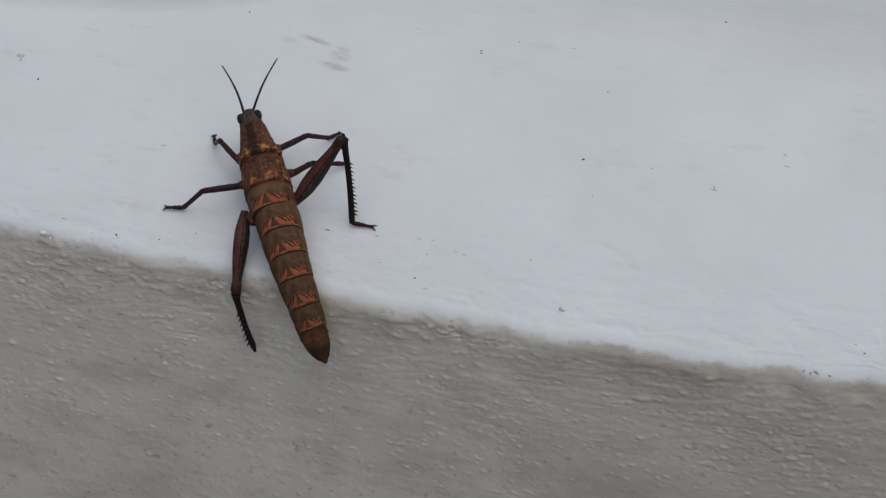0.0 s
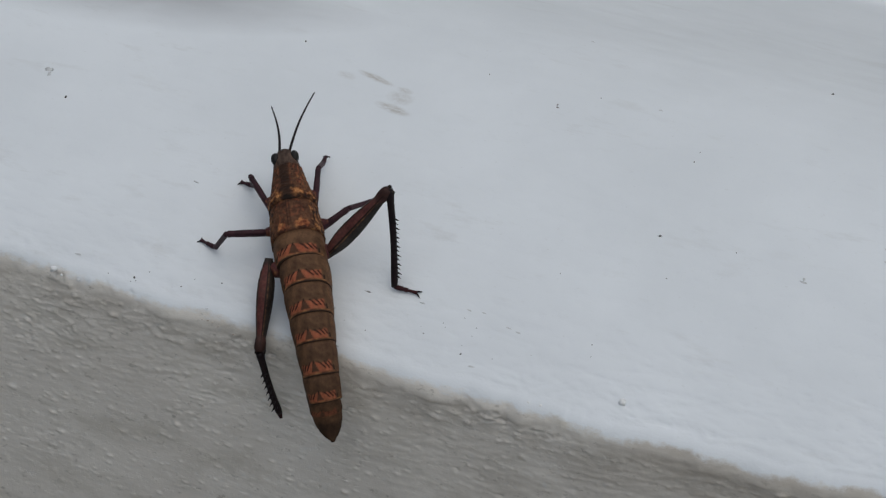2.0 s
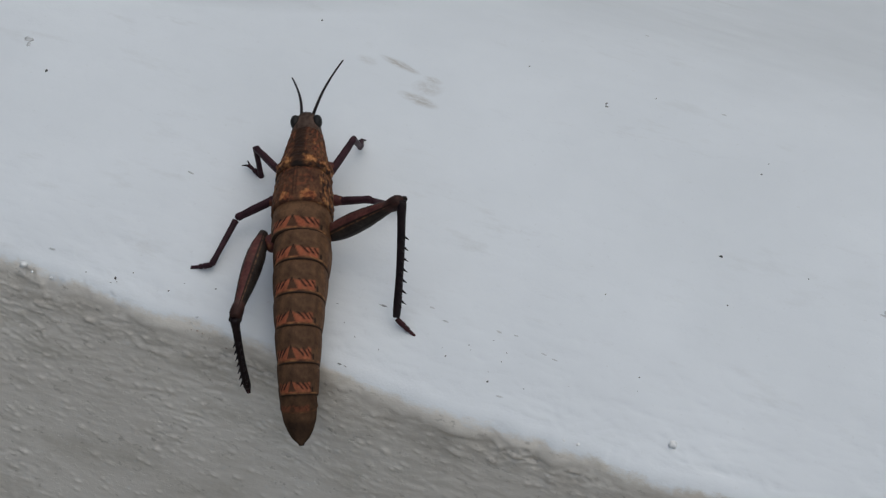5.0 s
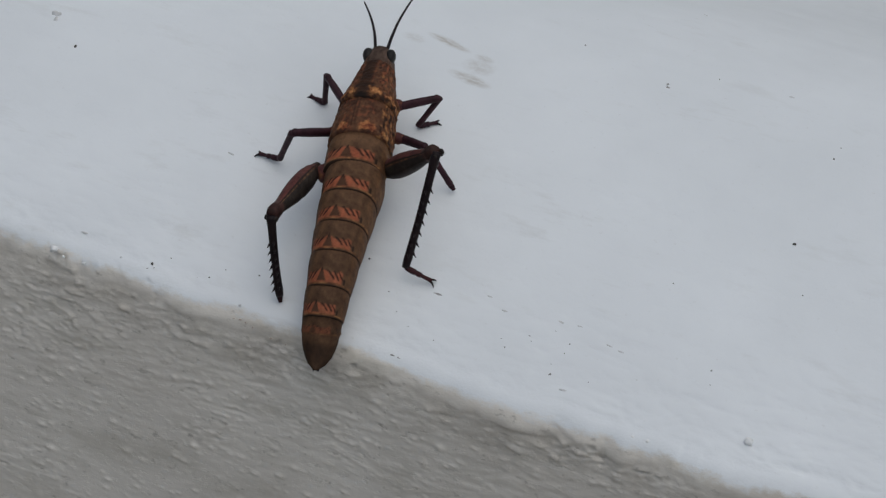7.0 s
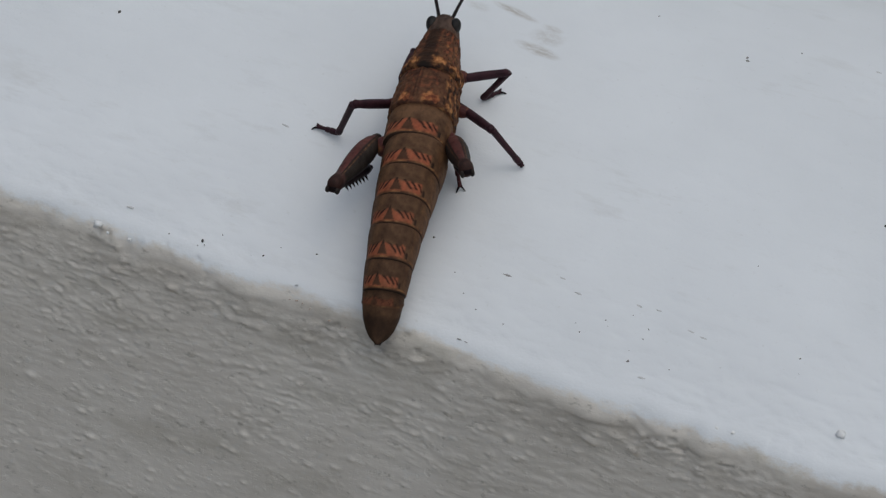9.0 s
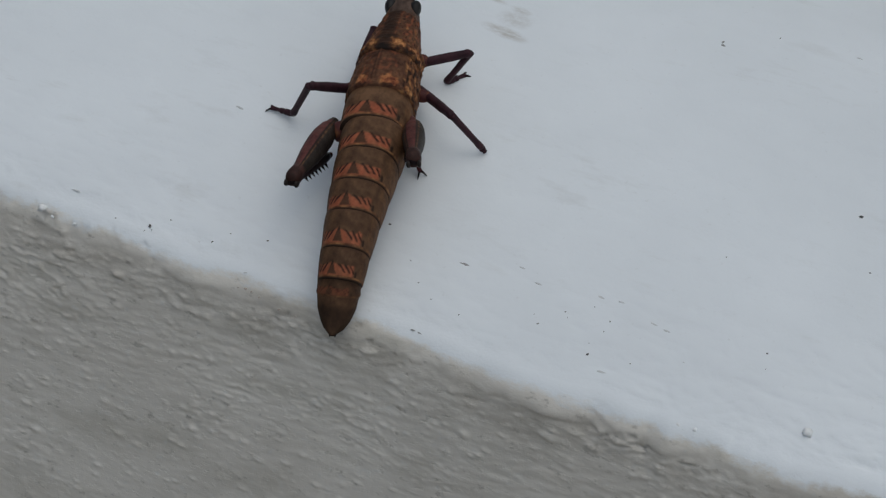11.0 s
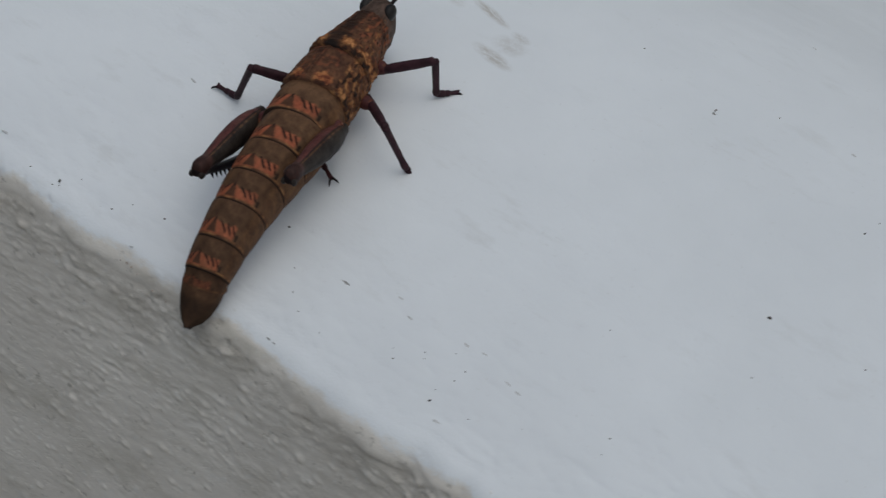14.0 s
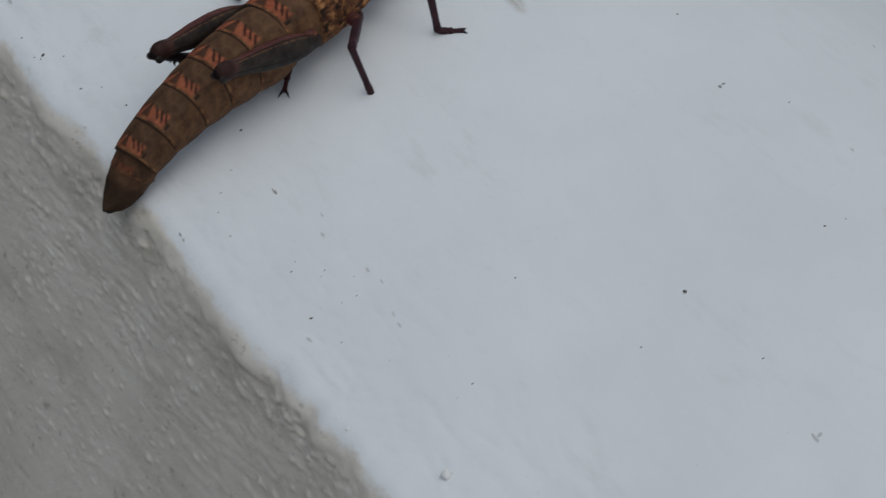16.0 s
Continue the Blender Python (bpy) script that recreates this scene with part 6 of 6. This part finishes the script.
    walk(legs['RH_tarsus'], [
        (0, pose(0.01882, -0.01788, 0.00265, -0.7, -0.0, -118.6)),
        (0.5, pose(0.01935, -0.01714, 0.00212, -0.0, -0.0, -115.7)),
        (1, pose(0.01939, -0.01806, 0.00227, -0.8, 0.0, -110.7)),
        (1.5, pose(0.01974, -0.01826, 0.00224, -1.5, -0.0, -117.5)),
        (2, pose(0.02014, -0.01864, 0.00208, -1.1, -0.0, -119.0)),
        (2.25, pose(0.01913, -0.02226, 0.00291, -7.1, 0.7, -118.0)),
        (2.5, pose(0.01787, -0.02464, 0.00334, -17.2, -0.0, -112.0)),
        (2.75, pose(0.01783, -0.02343, 0.00336, -27.5, -1.7, -93.1)),
        (3, pose(0.01844, -0.02187, 0.00546, -32.5, -0.0, -72.8)),
        (3.2, pose(0.02820, -0.01338, 0.00051, 12.5, 0.0, -70.5)),
        (3.75, pose(0.02704, -0.01573, 0.00102, 6.3, 3.3, -80.4)),
        (4, pose(0.02572, -0.01812, 0.00136, -0.4, 5.6, -89.6)),
        (4.25, pose(0.02401, -0.02083, 0.00172, -8.5, 6.8, -100.4)),
        (4.35, pose(0.02330, -0.02234, 0.00143, -10.6, 6.9, -103.2)),
        (4.5, pose(0.02238, -0.02318, 0.00201, -15.8, 6.6, -110.2)),
        (4.75, pose(0.02081, -0.02539, 0.00225, -22.5, 5.3, -119.4)),
        (5.5, pose(0.01839, -0.03129, 0.00234, -33.7, -0.0, -136.0)),
        (6, pose(0.01937, -0.03375, 0.00076, -26.9, -0.0, -132.4)),
        (6.5, pose(0.01625, -0.03337, 0.00117, -24.5, -0.0, -122.2)),
        (7, pose(0.01286, -0.02999, 0.00296, -26.1, 0.0, -97.7)),
        (7.5, pose(0.01053, -0.02407, 0.00225, -12.3, -0.0, -112.5)),
        (7.75, pose(0.01007, -0.02196, 0.00278, -23.5, -4.7, -83.5)),
        (8, pose(0.00888, -0.01795, 0.00304, -39.2, -0.0, -48.2)),
        (8.25, pose(0.00834, -0.01075, 0.00188, -29.2, -5.1, -102.5)),
        (8.5, pose(0.00752, -0.00853, 0.00317, -19.3, -0.0, -156.8)),
        (8.75, pose(0.00718, -0.00937, 0.00289, -22.6, -0.2, -160.2)),
        (9, pose(0.00681, -0.00936, 0.00313, -26.6, -0.0, -160.8)),
        (9.25, pose(0.00681, -0.00908, 0.00343, -26.7, -0.3, -160.3)),
        (9.5, pose(0.00679, -0.00895, 0.00358, -26.6, -0.5, -159.4)),
        (9.75, pose(0.00674, -0.00891, 0.00364, -26.4, -0.6, -158.2)),
        (10, pose(0.00661, -0.00895, 0.00361, -26.0, -0.6, -156.3)),
        (10.25, pose(0.00641, -0.00908, 0.00351, -25.4, -0.5, -154.0)),
        (10.5, pose(0.00619, -0.00924, 0.00337, -24.7, -0.4, -151.8)),
        (10.75, pose(0.00591, -0.00943, 0.00321, -23.9, -0.3, -149.4)),
        (11, pose(0.00556, -0.00967, 0.00299, -22.9, -0.2, -146.4)),
        (11.5, pose(0.00482, -0.01013, 0.00255, -20.4, -0.0, -140.5)),
        (12.5, pose(0.00349, -0.01050, 0.00232, -15.0, -0.0, -128.5)),
        (13.5, pose(0.00285, -0.01084, 0.00217, -13.4, -0.0, -121.3)),
        (14.5, pose(0.00243, -0.01095, 0.00207, -14.2, -0.0, -135.5)),
        (16, pose(0.00225, -0.01103, 0.00192, -13.5, -0.0, -147.5)),
    ])
    walk(antennae['L'], [
        (0, pose(-0.00080, 0.01820, 0.00980, 1.7, -0.0, 8.8)),
        (0.5, pose(-0.00080, 0.01820, 0.00980, -8.2, -0.0, 4.6)),
        (1, pose(-0.00080, 0.01820, 0.00980, -30.1, -0.0, 3.3)),
        (1.5, pose(-0.00080, 0.01820, 0.00980, -30.2, -0.0, 1.1)),
        (2, pose(-0.00080, 0.01820, 0.00980, -9.9, -0.0, 1.1)),
        (2.5, pose(-0.00080, 0.01820, 0.00980, -1.7, -0.0, 17.1)),
        (3, pose(-0.00080, 0.01820, 0.00980, -34.2, -0.0, 8.9)),
        (5.5, pose(-0.00080, 0.01820, 0.00980, -10.1, -0.0, 14.6)),
        (6, pose(-0.00080, 0.01820, 0.00980, -2.7, -0.0, 19.2)),
        (6.5, pose(-0.00080, 0.01820, 0.00980, -6.2, -0.0, 18.6)),
        (7, pose(-0.00080, 0.01820, 0.00980, -10.0, 0.0, 18.1)),
        (7.5, pose(-0.00080, 0.01820, 0.00980, 14.0, -0.0, 25.5)),
        (8, pose(-0.00080, 0.01820, 0.00980, 14.0, -0.0, 25.5)),
        (8.5, pose(-0.00080, 0.01820, 0.00980, 14.0, -0.0, 25.5)),
        (9, pose(-0.00080, 0.01820, 0.00980, 14.0, -0.0, 25.5)),
        (11.5, pose(-0.00080, 0.01820, 0.00980, 14.0, -0.0, 25.5)),
        (12.5, pose(-0.00080, 0.01820, 0.00980, 14.0, -0.0, 25.5)),
        (13.5, pose(-0.00080, 0.01820, 0.00980, 14.0, -0.0, 25.5)),
        (14.5, pose(-0.00080, 0.01820, 0.00980, 14.0, -0.0, 25.5)),
        (16, pose(-0.00080, 0.01820, 0.00980, 14.0, -0.0, 25.5)),
    ])
    walk(antennae['R'], [
        (0, pose(0.00140, 0.01820, 0.00980, 6.4, 0.0, -35.8)),
        (0.5, pose(0.00140, 0.01820, 0.00980, 13.7, -0.0, -37.8)),
        (1, pose(0.00140, 0.01820, 0.00980, 9.6, -0.0, -32.4)),
        (1.5, pose(0.00140, 0.01820, 0.00980, 5.7, -0.0, -31.1)),
        (2, pose(0.00140, 0.01820, 0.00980, 7.9, 0.0, -29.2)),
        (2.5, pose(0.00140, 0.01820, 0.00980, 3.0, -0.0, -23.4)),
        (3, pose(0.00140, 0.01820, 0.00980, -4.7, -0.0, -25.7)),
        (5.5, pose(0.00140, 0.01820, 0.00980, -0.1, -0.0, -18.9)),
        (6, pose(0.00140, 0.01820, 0.00980, 2.7, -0.0, -18.9)),
        (6.5, pose(0.00140, 0.01820, 0.00980, 1.7, -0.0, -13.2)),
        (7, pose(0.00140, 0.01820, 0.00980, -0.8, 0.0, -10.8)),
        (7.5, pose(0.00140, 0.01820, 0.00980, 14.0, 0.0, -22.5)),
        (8, pose(0.00140, 0.01820, 0.00980, 14.0, 0.0, -22.5)),
        (8.5, pose(0.00140, 0.01820, 0.00980, 14.0, 0.0, -22.5)),
        (9, pose(0.00140, 0.01820, 0.00980, 14.0, 0.0, -22.5)),
        (11.5, pose(0.00140, 0.01820, 0.00980, 14.0, 0.0, -22.5)),
        (12.5, pose(0.00140, 0.01820, 0.00980, 14.0, 0.0, -22.5)),
        (13.5, pose(0.00140, 0.01820, 0.00980, 14.0, 0.0, -22.5)),
        (14.5, pose(0.00140, 0.01820, 0.00980, 14.0, 0.0, -22.5)),
        (16, pose(0.00140, 0.01820, 0.00980, 14.0, 0.0, -22.5)),
    ])


motions()
